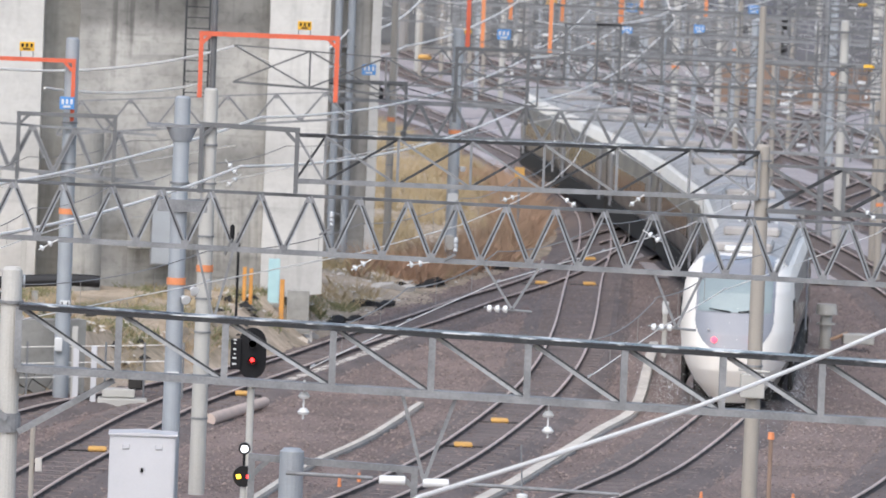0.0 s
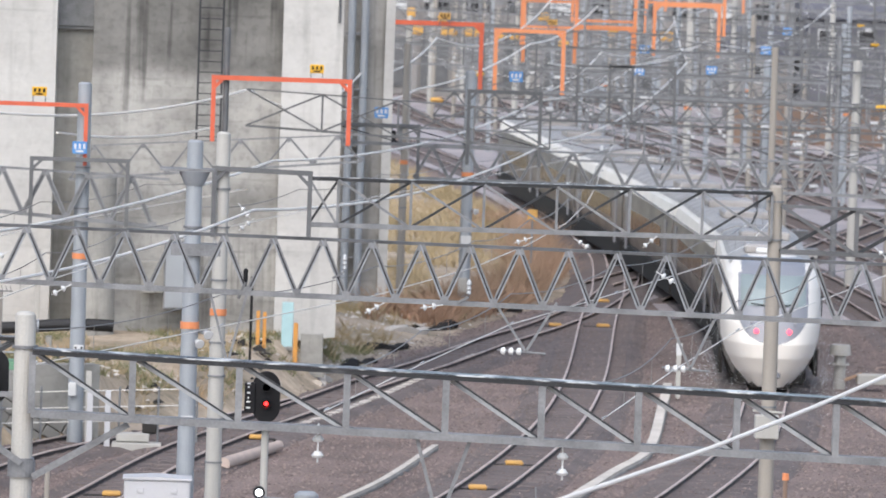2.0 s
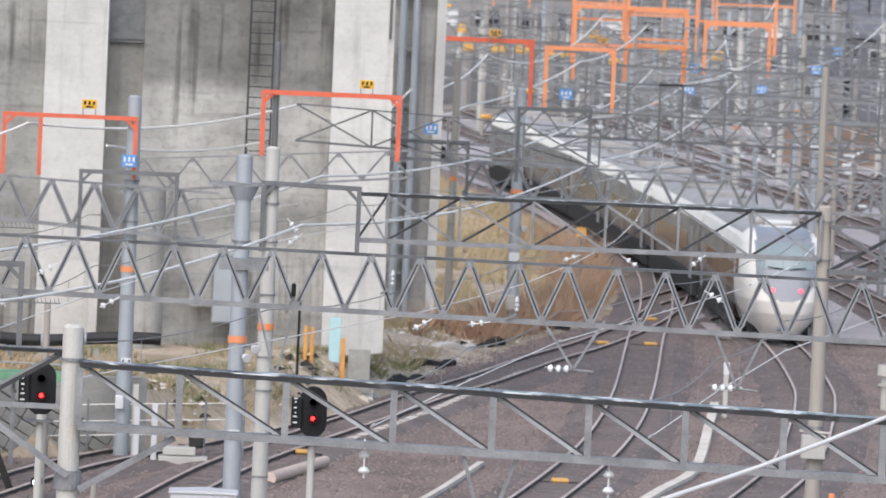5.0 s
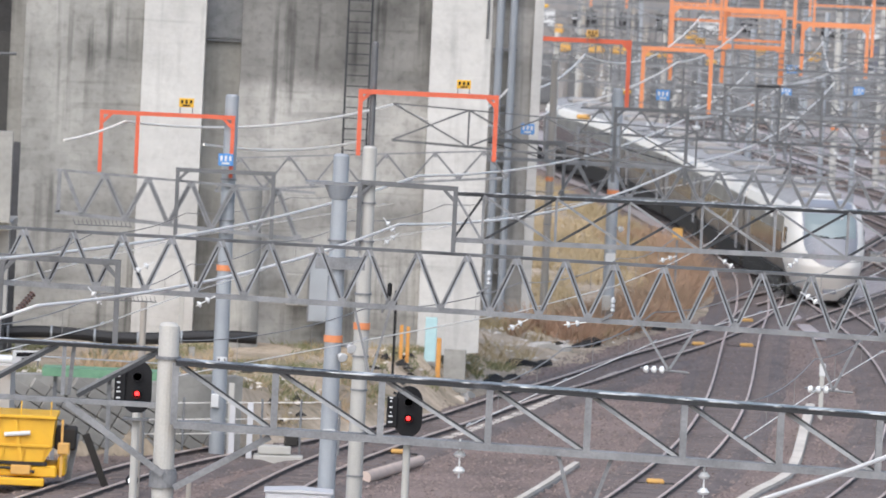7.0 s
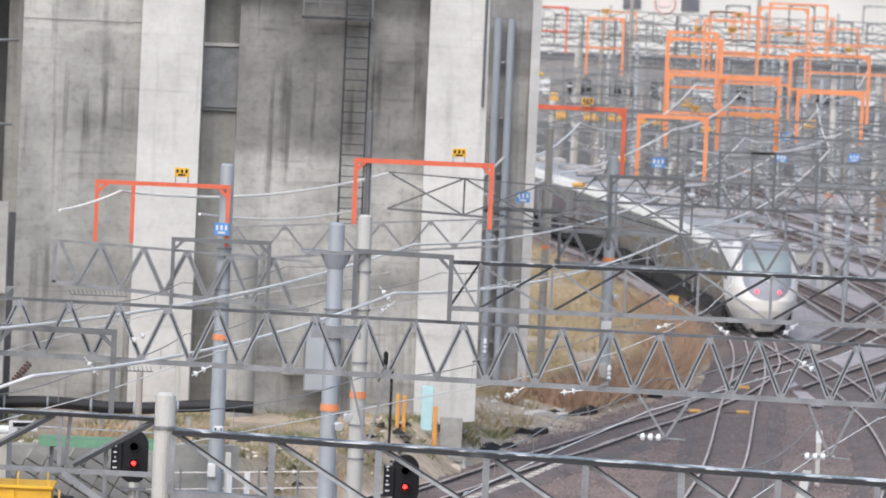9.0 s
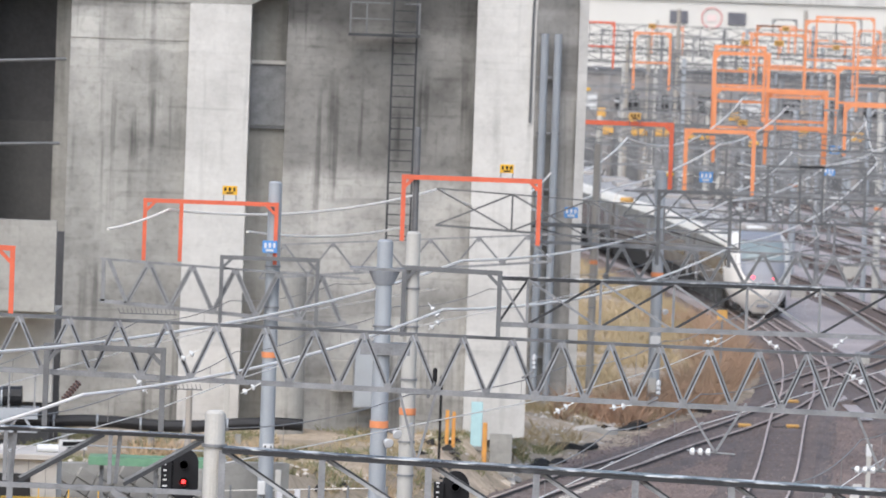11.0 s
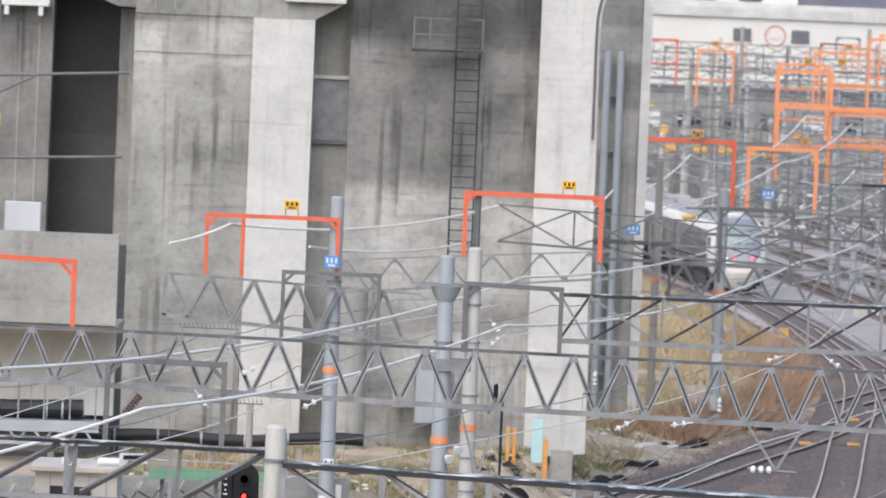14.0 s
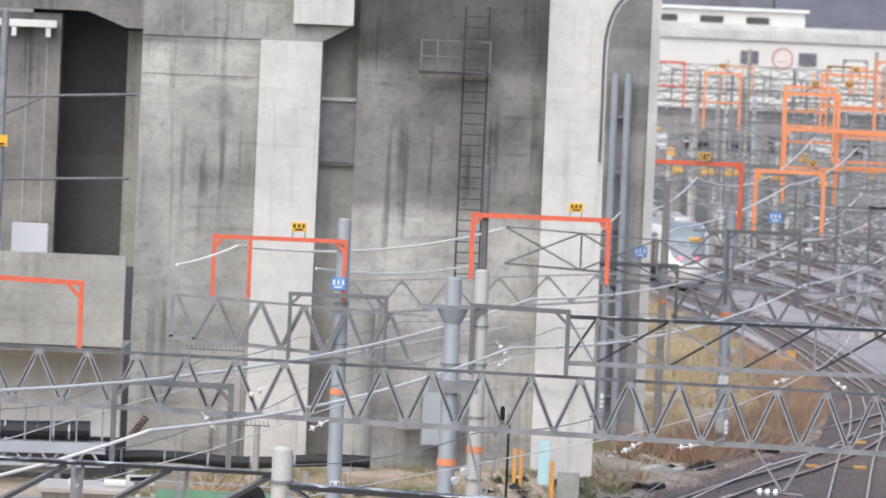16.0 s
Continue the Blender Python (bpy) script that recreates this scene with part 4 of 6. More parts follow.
# ================= cables =================
def cable(name, pts, r, material, label, drop=0.25):
    path = []
    for p, q in zip(pts, pts[1:]):
        path += sag(p, q, drop * (Vector(q) - Vector(p)).length / 40, 12)[:-1]
    path.append(Vector(pts[-1]))
    ob = part(name, sweep(path, ring_section(r, 8)), material)
    tagged(ob, label, "cable", "overhead cables")


cable("feeder_cable", [(-13, 88, 6.9), (-6.92, 96, 6.02), (-4.6, 100, 6.62), (1.5, 129, 6.78), (10.81, 185, 6.3), (21.04, 260, 7.2), (23.5, 300, 8.44)], 0.03, WIRE,
      "thick pale feeder cable sagging over the yard", 0.35)
cable("feeder_cable", [(-13, 84, 8.2), (-6.9, 96, 7.38), (2.17, 150, 6.95), (12.29, 215, 6.7), (18.93, 260, 7.0), (25.6, 310, 7.25)], 0.03, WIRE,
      "thick pale feeder cable sagging over the yard", 0.3)
cable("feeder_cable", [(-6.37, 149, 7.45), (-5.0, 151, 7.9), (1.7, 165, 8.22), (5.67, 200, 7.85), (8.87, 220, 8.64), (15.37, 262, 9.62)], 0.03, WIRE,
      "pale feeder cable through the orange hoops", 0.9)
cable("feeder_cable", [(-3.06, 151, 7.43), (2.77, 185, 7.15), (8.07, 215, 6.95), (13.01, 235, 8.23), (17.29, 262, 9.35)], 0.03, WIRE,
      "pale feeder cable through the orange hoops", 0.5)
cable("feeder_cable", [(-2.0, 45, 4.6), (2.97, 70, 6.0), (6.8, 78, 6.47), (9.91, 85, 7.0), (16.0, 100, 7.4)], 0.03, WIRE, "thick white cable close above the yard", 0.1)


def catenary(line, y0, y1, label, name="contact_wire"):
    pts = [p for p in spline(line, 0.5)]
    stops = [y0 + 11 * k for k in range(int((y1 - y0) / 11) + 1)]
    at = []
    for y in stops:
        p = min(pts, key=lambda q: abs(q.y - y))
        at.append(Vector((p.x, p.y, 5.15)))
    root = thing(name, at[0].x, at[0].y, 5.15, label, "overhead wire", "overhead wires")
    o = at[0]
    part("wire", sweep([p - o for p in at], ring_section(0.011, 6)), WIRE, root)
    mess = []
    for p, q in zip(at, at[1:]):
        up1 = Vector((0, 0, 0.6))
        seg = sag(p + up1 - o, q + up1 - o, 0.16, 10)
        mess += seg[:-1]
        for k in (3, 7):
            u = k / 10
            part("dropper", rod(seg[k], p.lerp(q, u) - o, 0.006, None, 4), WIRE_DARK, root)
        part("clip", rod(p - o + Vector((0, 0, 0.02)), p - o + Vector((0.07, 0, 0.06)), 0.014, None, 8), STEEL_PALE, root)
    mess.append(at[-1] + Vector((0, 0, 0.6)) - o)
    part("messenger", sweep(mess, ring_section(0.011, 6)), WIRE_DARK, root)


catenary(TRAIN_LINE, 98, 430, "contact wire with droppers over the main track")
catenary(MID_LINE, 106, 240, "contact wire with droppers over the siding")
catenary(LEFT_LINE, 107, 240, "contact wire with droppers over the viaduct track")
catenary([(x - 4.0, y, z) for x, y, z in LEFT_LINE[:9]], 107, 190, "contact wire with droppers beside the verge")
catenary([(x + 4.4, y, z) for x, y, z in TRAIN_LINE], 98, 430, "contact wire with droppers over a yard track")
catenary([(x + 9.2, y, z) for x, y, z in TRAIN_LINE], 98, 430, "contact wire with droppers over a yard track")

catenary([(x + 14.4, y, z) for x, y, z in TRAIN_LINE], 140, 400, "contact wire with droppers over a yard track")
catenary([(x + 18.8, y, z) for x, y, z in TRAIN_LINE], 150, 400, "contact wire with droppers over a yard track")
cable("feeder_cable", [(12.0, 226, 6.6), (17.0, 254, 7.6), (24.0, 300, 8.8), (30.0, 345, 10.2)], 0.028, WIRE, "pale feeder cable over the far yard", 0.8)
cable("feeder_cable", [(14.0, 240, 7.4), (22.5, 268, 7.9), (33.0, 318, 9.0)], 0.028, WIRE, "pale feeder cable over the far yard", 0.8)
cable("feeder_cable", [(30.0, 226, 7.3), (22.0, 284, 7.9), (14.0, 346, 10.3)], 0.028, WIRE_DARK, "dark feeder cable over the far yard", 0.6)

# ================= viaduct =================
def prism(profile, y0, y1):
    """An upright outline of (x, z) rows given depth from y0 to y1."""
    bm = bmesh.new()
    a = [bm.verts.new((x, y0, z)) for x, z in profile]
    b = [bm.verts.new((x, y1, z)) for x, z in profile]
    bm.faces.new(a)
    bm.faces.new(b)
    n = len(a)
    for i in range(n):
        bm.faces.new((a[i], a[(i + 1) % n], b[(i + 1) % n], b[i]))
    bmesh.ops.recalc_face_normals(bm, faces=bm.faces)
    return bm


pier1 = thing("viaduct_pier", -8.65, 174, 0.9, "grey stained concrete viaduct pier with a pale column", "pier", "viaduct piers")
part("shaft", box((1.66, 1.6, 10.5), (3.32, 3.2, 21)), CONC_POURS, pier1)
part("column", box((4.18, 1.2, 6.0), (1.72, 3.0, 12.02)), CONC_PALE, pier1, "pale new concrete column")
part("haunch", prism([(3.32, 12.02), (5.04, 12.02), (5.88, 12.5), (4.2, 12.5)], -0.2, 2.8), CONC, pier1)
part("corbel", box((5.04, 1.2, 15.5), (1.68, 3.3, 6.0)), CONC_PALE, pier1, "pale concrete corbel block")
part("beam", box((1.66, 1.4, 15.27), (3.32, 2.9, 6.5)), CONC_POURS, pier1)
part("beam_end", box((3.76, 1.4, 15.5), (0.88, 2.9, 6.0)), CONC_POURS, pier1)
part("gusset", prism([(3.32, 12.02), (4.2, 12.5), (3.32, 12.5)], -0.05, 2.8), CONC_POURS, pier1)
for x in (0.55, 1.1, 1.75, 2.3, 2.75):
    part("groove", box((x, -0.055, 13.5), (0.03, 0.02, 2.7)), CONC_JOINT, pier1, "dark formwork joint")
for z in (10.95,):
    part("joint", box((1.66, -0.008, z), (3.3, 0.03, 0.018)), CONC_JOINT, pier1, "dark construction joint")
pier2 = thing("viaduct_pier", -2.6, 174, 0.9, "grey stained concrete viaduct pier with a pale column and ladder", "pier", "viaduct piers")
part("shaft", box((2.66, 2.0, 10.5), (5.32, 3.6, 21)), CONC_DARK_TOP, pier2)
ARCH = [(5.3, 0), (7.02, 0.2), (6.96, 12.0), (7.0, 12.6), (7.1, 13.0), (7.3, 13.4), (7.7, 13.75), (8.3, 14.0), (8.3, 20), (5.3, 20)]
part("column", prism(ARCH, -0.3, 3.4), CONC_PALE, pier2, "pale concrete column flaring into an arch")
part("conduit", sweep(spline([(6.86, -0.36, 9.0), (6.86, -0.36, 12.0), (6.9, -0.36, 12.6), (7.0, -0.36, 13.03), (7.2, -0.36, 13.45), (7.6, -0.36, 13.82), (8.2, -0.36, 14.05)], 0.2), ring_section(0.035, 8)),
     STEEL_DARK, pier2, "thin dark conduit along the arch")
pier3 = thing("viaduct_pier", 5.1, 200, 0.4, "grey concrete viaduct pier with steel pipes", "pier", "viaduct piers")
part("shaft", box((0.62, 1.5, 10), (1.34, 3.0, 21)), CONC_BANDED, pier3)
part("column", box((1.44, 1.4, 10), (0.3, 3.1, 21)), CONC_PALE, pier3, "pale concrete edge")
for x in (0.2, 0.62):
    part("pipe", rod((x, -0.25, 0), (x, -0.25, 11.9), 0.12, None, 12), STEEL_PALE, pier3, "grey steel downpipe")
for k in range(6):
    part("bracket", box((0.4, -0.2, 1.5 + 1.8 * k), (0.8, 0.2, 0.06)), STEEL, pier3)
# recess between the piers, dark wall to the left
back = part("viaduct_wall", box((-3.0, 175.4, 11), (3.4, 0.5, 20.5)), CONC)
tagged(back, "grey concrete wall between the viaduct piers", "wall", kind="structure")
for z, h, m, lab in ((11.32, 0.1, CONC_PALE, "pale ledge"), (9.49, 0.08, STEEL_DARK, "dark ledge")):
    part("ledge", box((-3.0, 175.08, z), (3.3, 0.2, h)), m, back, lab)
part("panel", box((-3.0, 175.12, 10.4), (3.3, 0.1, 1.7)), STEEL, back, "blue-grey sheet panel")
# underpass wall and its paler lower part, shade painted as dark colour
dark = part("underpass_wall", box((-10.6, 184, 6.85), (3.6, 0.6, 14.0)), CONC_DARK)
tagged(dark, "concrete wall under the viaduct, painted dark as shade", "wall", kind="structure")
part("lower_wall", box((-10.6, 183.64, 4.6), (3.6, 0.1, 9.3)), mat("dark shade concrete, one step paler", (0.10, 0.10, 0.10), (0.07, 0.07, 0.071), 0.9, 0, 0.5, 0.2, 8), dark)
deck = part("deck_beam", prism([(-21, 13.5), (-10.65, 13.52), (-9.5, 13.07), (-8.4, 13.05), (-8.4, 20.5), (-21, 20.5)], 181.2, 183.4), CONC_DARKER)
tagged(deck, "grey concrete deck beam with a chamfered end", "beam", kind="structure")
strip = part("pier_return_wall", box((-8.9, 183.0, 6.5), (1.2, 0.8, 13.0)), CONC)
tagged(strip, "grey concrete return wall beside the dark underpass", "wall", kind="structure")
lw = part("viaduct_side_wall", box((-16.2, 182, 6.7), (9.6, 1.0, 13.4)), CONC_DARKER)
for x in (-13.0, -12.35, -11.8):
    part("lime_run", box((x, 181.49, 9.0), (0.05, 0.02, 7.0)), CONC, lw, "pale lime run")
part("girder", box((-13.2, 181.1, 13.08), (3.4, 0.5, 0.22), 0.02), PORC, lw, "white painted girder")
for x in (-13.9, -12.75, -11.75):
    part("bracket", box((x, 181.1, 12.85), (0.14, 0.4, 0.3)), PORC, lw)
tagged(lw, "grey concrete wall under the viaduct", "wall", kind="structure")
par = part("parapet_wall", box((-17.94, 160, 6.02), (19.6, 0.35, 2.35)), CONC)
# dark panel added in place of the shadow gap beside the parapet
gap = part("gap_shade_wall", box((-8.8, 166.0, 3.3), (1.1, 0.2, 6.8)), CONC_DARK)
tagged(gap, "dark panel painted as shade between the parapet and the pier", "wall", kind="structure")
tagged(par, "weathered concrete parapet wall", "wall", kind="structure")
par2 = part("abutment_wall", box((-18.4, 163.4, 3.55), (20.2, 0.5, 2.5)), CONC_PALE)
# recess under the abutment, its shade given by the dark colour
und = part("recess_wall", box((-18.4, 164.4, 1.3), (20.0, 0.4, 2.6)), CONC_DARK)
tagged(und, "recess wall below the abutment, shade put into its dark colour", "wall", kind="structure")
tagged(par2, "pale concrete abutment wall below the parapet", "wall", kind="structure")
parb = part("parapet_slab", box((-17.9, 161.8, 4.75), (19.6, 3.4, 0.2)), CONC)
tagged(parb, "concrete slab behind the parapet", "slab", kind="structure")
pmast = mast("steel_mast", -11.65, 162, 13.4, 0.12, STEEL, "grey steel mast beside the viaduct", base=4.85)
arm = held("arm", pmast, -11.65, 162, 11.0, rod((0, 0, 0.15), (3.5, 0, 0.35), 0.04), STEEL_DARK, "thin steel catenary arm")
part("tube", rod((0, 0, -0.35), (1.2, 0, 0.25), 0.03), STEEL_DARK, arm)
part("tube", rod((0, 0, -2.0), (3.4, 0, -1.85), 0.04), STEEL_DARK, arm)
ws = part("sheet_screen", box((-10.85, 163, 6.35), (0.95, 0.1, 3.0), 0.02), CABINET)
tagged(ws, "white sheet panel standing behind the parapet", "panel")
sign(-11.6, 161.8, 10.0, 0.3, 0.3, YELLOW, "small yellow warning plate", 1, BLACK, on=pmast)


def ladder(x, y, z0, z1, w):
    root = thing("ladder", x, y, z0, "grey steel ladder with a platform fixed to the pier", "ladder")
    h = z1 - z0
    for s in (0, w):
        part("stile", bar((s, 0, 0), (s, 0, h), 0.06), BLACK_STEEL, root)
    n = int(h / 0.3)
    for k in range(n):
        part("rung", bar((0, 0, 0.2 + 0.3 * k), (w, 0, 0.2 + 0.3 * k), 0.03), BLACK_STEEL, root)
    part("platform", box((-0.25, -0.2, h - 1.9), (2.0, 0.7, 0.08)), BLACK_STEEL, root)
    for s in (-1.2, -0.75, 0.72):
        part("post", bar((s, -0.5, h - 1.9), (s, -0.5, h - 1.0), 0.05), STEEL_DARK, root)
    part("handrail", bar((-1.2, -0.5, h - 1.0), (-0.1, -0.5, h - 1.0), 0.045), STEEL_DARK, root)
    part("handrail", bar((-1.2, -0.5, h - 1.45), (-0.1, -0.5, h - 1.45), 0.04), STEEL_DARK, root)
    part("handrail", bar((0.3, -0.5, h - 1.0), (0.75, -0.5, h - 1.0), 0.045), STEEL_DARK, root)
    root.matrix_basis = pose(x, y, z0)
    return root


ladder(0.36, 173.8, 6.4, 14.1, 0.66)
rc = thing("round_column", -2.3, 172.4, 0.9, "pale round concrete column below the viaduct", "column")
part("shaft", rod((0, 0, 0), (0, 0, 4.65), 0.55, 0.5, 28), CONC, rc)
cb = thing("wall_cabinet", 0.05, 173.6, 1.75, "grey steel cabinet on the pier wall", "cabinet")
part("body", box((0, 0, 0.95), (0.95, 0.4, 1.9), 0.02), STEEL, cb)
part("door", box((0, -0.21, 0.95), (0.86, 0.03, 1.8), 0.01), STEEL_PALE, cb)
cb = thing("wall_panel", -0.68, 173.7, 2.18, "grey concrete box on the pier wall", "box")
part("body", box((0, 0, 0.45), (0.75, 0.3, 0.9), 0.02), CONC, cb)
for a, b, z, y in ((-8.6, -1.7, 1.66, 164.8), (-22, -8.4, 1.75, 163.6)):
    pp = thing("drain_pipe", a, y, z, "thick black plastic pipes with pale straps", "pipe")
    n = int((b - a) / 1.15)
    for r, dy, dz in ((0.165, 0, 0),):
        part("tube", sweep(spline([((b - a) * u, dy + 0.3 * u, dz + 0.06 * math.sin(9 * u + 7 * dy) + (0.12 * u if a > -9 else 0)) for u in (0, 0.15, 0.3, 0.45, 0.6, 0.75, 0.9, 1)], 0.3), ring_section(r, 14)), RUBBER, pp)
    for k in range(n):
        u = (0.3 + 1.15 * k) / (b - a)
        part("strap", lathe([(0.165, -0.03), (0.188, -0.02), (0.188, 0.02), (0.165, 0.03)], 16, ((b - a) * u, 0.3 * u, 0.06 * math.sin(9 * u) + (0.12 * u if a > -9 else 0)), "x"), STEEL_PALE, pp, "pale strap")
    for k in range(0, n, 2):
        part("cradle", box((0.6 + 1.15 * k, 0, -0.6), (0.16, 0.5, 0.9)), CONC, pp)

# cable walkway on the left with black pipes
ww = thing("cable_walkway", -13.0, 140, 3.7, "grey steel walkway carrying thick black pipes", "walkway")
part("deck", box((2.8, 0, -0.05), (5.6, 0.9, 0.12)), STEEL, ww)
part("beam", bar((0, -0.45, -0.2), (5.6, -0.45, -0.1), 0.12, 0.25), STEEL_PALE, ww)
part("edge_beam", box((2.5, 0.4, -0.5), (5.0, 0.5, 0.5), 0.03), CONC, ww, "stained concrete edge beam")
for k in range(3):
    part("post_cap", box((0.95 + 1.9 * k, -0.2, -0.42), (0.16, 0.2, 0.4), 0.02), PORC, ww, "white fitting")
for k in range(2):
    part("pipe", sweep(spline([(0, 0.1 + 0.34 * k, 0.2), (1.6, 0.14 + 0.34 * k, 0.24), (3.4, 0.08 + 0.34 * k, 0.2), (5.2, 0.12 + 0.34 * k, 0.26)], 0.3), ring_section(0.2, 14)), RUBBER, ww, "black plastic pipe")
for x in (0.7, 1.5, 2.35, 3.3, 3.75, 4.4, 4.75):
    part("pipe_strap", lathe([(0.205, -0.025), (0.225, -0.02), (0.225, 0.02), (0.205, 0.025)], 16, (x, 0.12, 0.22), "x"), STEEL_PALE, ww, "grey pipe strap")
for k in range(9):
    part("web", bar((0.3 + 0.58 * k, -0.47, -0.5), (0.59 + 0.58 * k, -0.47, -0.08), 0.05), STEEL, ww)
    part("web", bar((0.59 + 0.58 * k, -0.47, -0.08), (0.88 + 0.58 * k, -0.47, -0.5), 0.05), STEEL_PALE, ww)
part("lower_chord", bar((0, -0.45, -0.55), (5.6, -0.45, -0.48), 0.08, 0.1), STEEL_PALE, ww)
for k in range(10):
    part("post", bar((0.3 + 0.58 * k, -0.45, -0.1), (0.3 + 0.58 * k, -0.45, 0.85), 0.04), STEEL, ww)
part("handrail", bar((0.0, -0.45, 0.85), (5.6, -0.45, 0.9), 0.04), STEEL, ww)
for k in range(3):
    part("leg", bar((0.6 + 2.2 * k, 0, -0.1), (0.6 + 2.2 * k, 0, -4.0), 0.14), STEEL, ww)

# ================= sheds and yellow machine on the left =================
sh = thing("equipment_shed", -8.95, 143, GROUND, "cream equipment shed with a flat roof and dark window", "shed")
part("wall", box((0.9, 1.2, 1.28), (1.9, 2.4, 2.56)), SHED_CREAM, sh)
part("roof", box((0.9, 1.2, 2.62), (2.14, 2.7, 0.14), 0.02), SHED_CREAM, sh, "flat overhanging slab roof")
part("window", box((0.78, -0.02, 1.85), (0.95, 0.06, 0.75)), SIDE_GLASS, sh, "dark window strip")
for x in (0.3, 0.75, 1.2, 1.6):
    part("seam", box((x, -0.005, 1.28), (0.015, 0.02, 2.5)), CONC_JOINT, sh)
part("vent", rod((1.35, 0.6, 2.78), (1.85, 0.6, 2.78), 0.1, None, 12), PORC, sh)
part("vent", box((0.6, 0.8, 2.76), (0.2, 0.2, 0.16)), PORC, sh)
ps = thing("pipe_stack", -14.0, 148.6, verge_height(-10.5, 148.6) - 0.05, "stack of black plastic pipes beside the shed", "pipe")
for r in range(4):
    for k in range(3):
        part("pipe", rod((0.1 * k, 0.42 * k, 0.2 + 0.38 * r), (4.4 - 0.15 * r, 0.42 * k, 0.2 + 0.38 * r), 0.2, None, 14), RUBBER, ps)
gr = thing("green_platform", -6.6, 148, 1.95, "green walkway deck with a white handrail", "platform")
part("deck", box((1.6, 0.5, 0), (3.2, 1.0, 0.2)), mat("green grating paint", (0.16, 0.33, 0.20), (0.11, 0.24, 0.15), 0.6), gr)
part("handrail", sweep(spline([(0, 0, 0.72), (2.6, 0, 0.66), (3.0, 0, 0.55), (3.1, 0, 0.1)], 0.15), ring_section(0.024)), PORC, gr)
part("handrail", sweep([Vector((0, 0, 0.36)), Vector((3.05, 0, 0.32))], ring_section(0.02)), STEEL_PALE, gr)
for k in range(3):
    part("leg", bar((0.3 + 1.3 * k, 0.5, -0.1), (0.3 + 1.3 * k, 0.5, -2.45), 0.1), STEEL, gr)

ym = thing("track_machine", -8.2, 140, GROUND, "yellow rail maintenance machine standing on the siding", "machine")
ym.scale = (0.9, 0.9, 0.87)
part("frame", box((1.2, 0.9, 0.62), (2.9, 1.9, 0.3), 0.04), YELLOW, ym)
part("hopper", prism([(0.0, 0.85), (2.3, 0.85), (2.5, 1.2), (2.55, 2.0), (0.0, 2.0)], 0.0, 1.8), YELLOW, ym)
part("rib", bar((0.9, -0.03, 0.9), (1.15, -0.03, 1.95), 0.09), YELLOW, ym)
part("rib", bar((1.75, -0.03, 0.9), (1.55, -0.03, 1.95), 0.09), YELLOW, ym)
part("rim", box((1.25, 0.9, 2.03), (2.7, 2.0, 0.09), 0.02), YELLOW, ym)
part("handrail", bar((0, 0, 2.55), (2.5, 0, 2.5), 0.035), YELLOW, ym)
for k in range(4):
    part("stanchion", bar((0.2 + 0.75 * k, 0, 2.0), (0.2 + 0.75 * k, 0, 2.55), 0.03), YELLOW, ym)
for k in range(5):
    part("stiffener", bar((0.25 + 0.5 * k, -0.03, 0.9), (0.25 + 0.52 * k, -0.03, 1.25), 0.05), YELLOW, ym)
part("waist_rail", box((1.2, -0.04, 1.28), (2.5, 0.08, 0.07), 0.01), YELLOW, ym)
# solid dark strip painting the shade in the gap above the frame
part("sill_shade", box((1.15, -0.02, 0.82), (2.5, 0.1, 0.09)), UNDER, ym, "dark strip painted as the shaded gap above the frame")
part("hose", sweep(spline([(0.2, -0.14, 0.72), (0.7, -0.2, 0.6), (1.3, -0.16, 0.7), (2.1, -0.2, 0.62)], 0.1), ring_section(0.04, 8)), RUBBER, ym)
part("tool_box", box((1.75, -0.14, 0.66), (0.5, 0.2, 0.24), 0.02), YELLOW_DIRTY, ym)
part("side_post", bar((2.75, -0.05, 0.5), (2.75, -0.05, 2.0), 0.06), YELLOW_DIRTY, ym)
part("marker_box", box((2.8, -0.06, 1.25), (0.3, 0.2, 0.3), 0.03), YELLOW_DIRTY, ym)
part("lamp_bar", rod((1.3, -0.1, 1.55), (1.95, -0.1, 1.62), 0.06), PORC, ym)
part("step", box((1.2, -0.15, 0.35), (2.3, 0.3, 0.2), 0.03), YELLOW, ym)
part("bumper", box((2.75, 0.8, 0.75), (0.2, 1.2, 0.5), 0.04), YELLOW, ym)
for x in (0.5, 1.9):
    for y in (0.15, 1.55):
        part("wheel", lathe([(0.12, -0.06), (0.38, -0.06), (0.38, 0.06), (0.12, 0.06)], 20, (x, y, 0.63), "y"), UNDER, ym)
part("round_sign", lathe([(0.02, -0.02), (0.2, -0.015), (0.2, 0.015), (0.02, 0.02)], 20, (0.8, -0.34, 0.5), "y"), BLUE, ym, "round blue plate with a white stripe")
part("stripe", box((0.8, -0.37, 0.5), (0.34, 0.02, 0.08)), PORC, ym)
bs = thing("buffer_stop", -4.75, 141.5, GROUND, "dark timber and steel buffer stop", "buffer stop")
part("strut", bar((0, 0, 0.1), (-0.5, 0, 1.3), 0.16), UNDER, bs)
part("strut", bar((-0.9, 0, 0.1), (-0.7, 0, 1.3), 0.14), STEEL, bs)
part("head", box((-0.95, 0, 1.2), (0.5, 0.8, 0.5), 0.04), UNDER, bs)
sign(-5.1, 150.2, 1.9, 0.75, 0.26, PORC, "white board with dark marks", 5, BLACK, 0.3, on=RET[0])

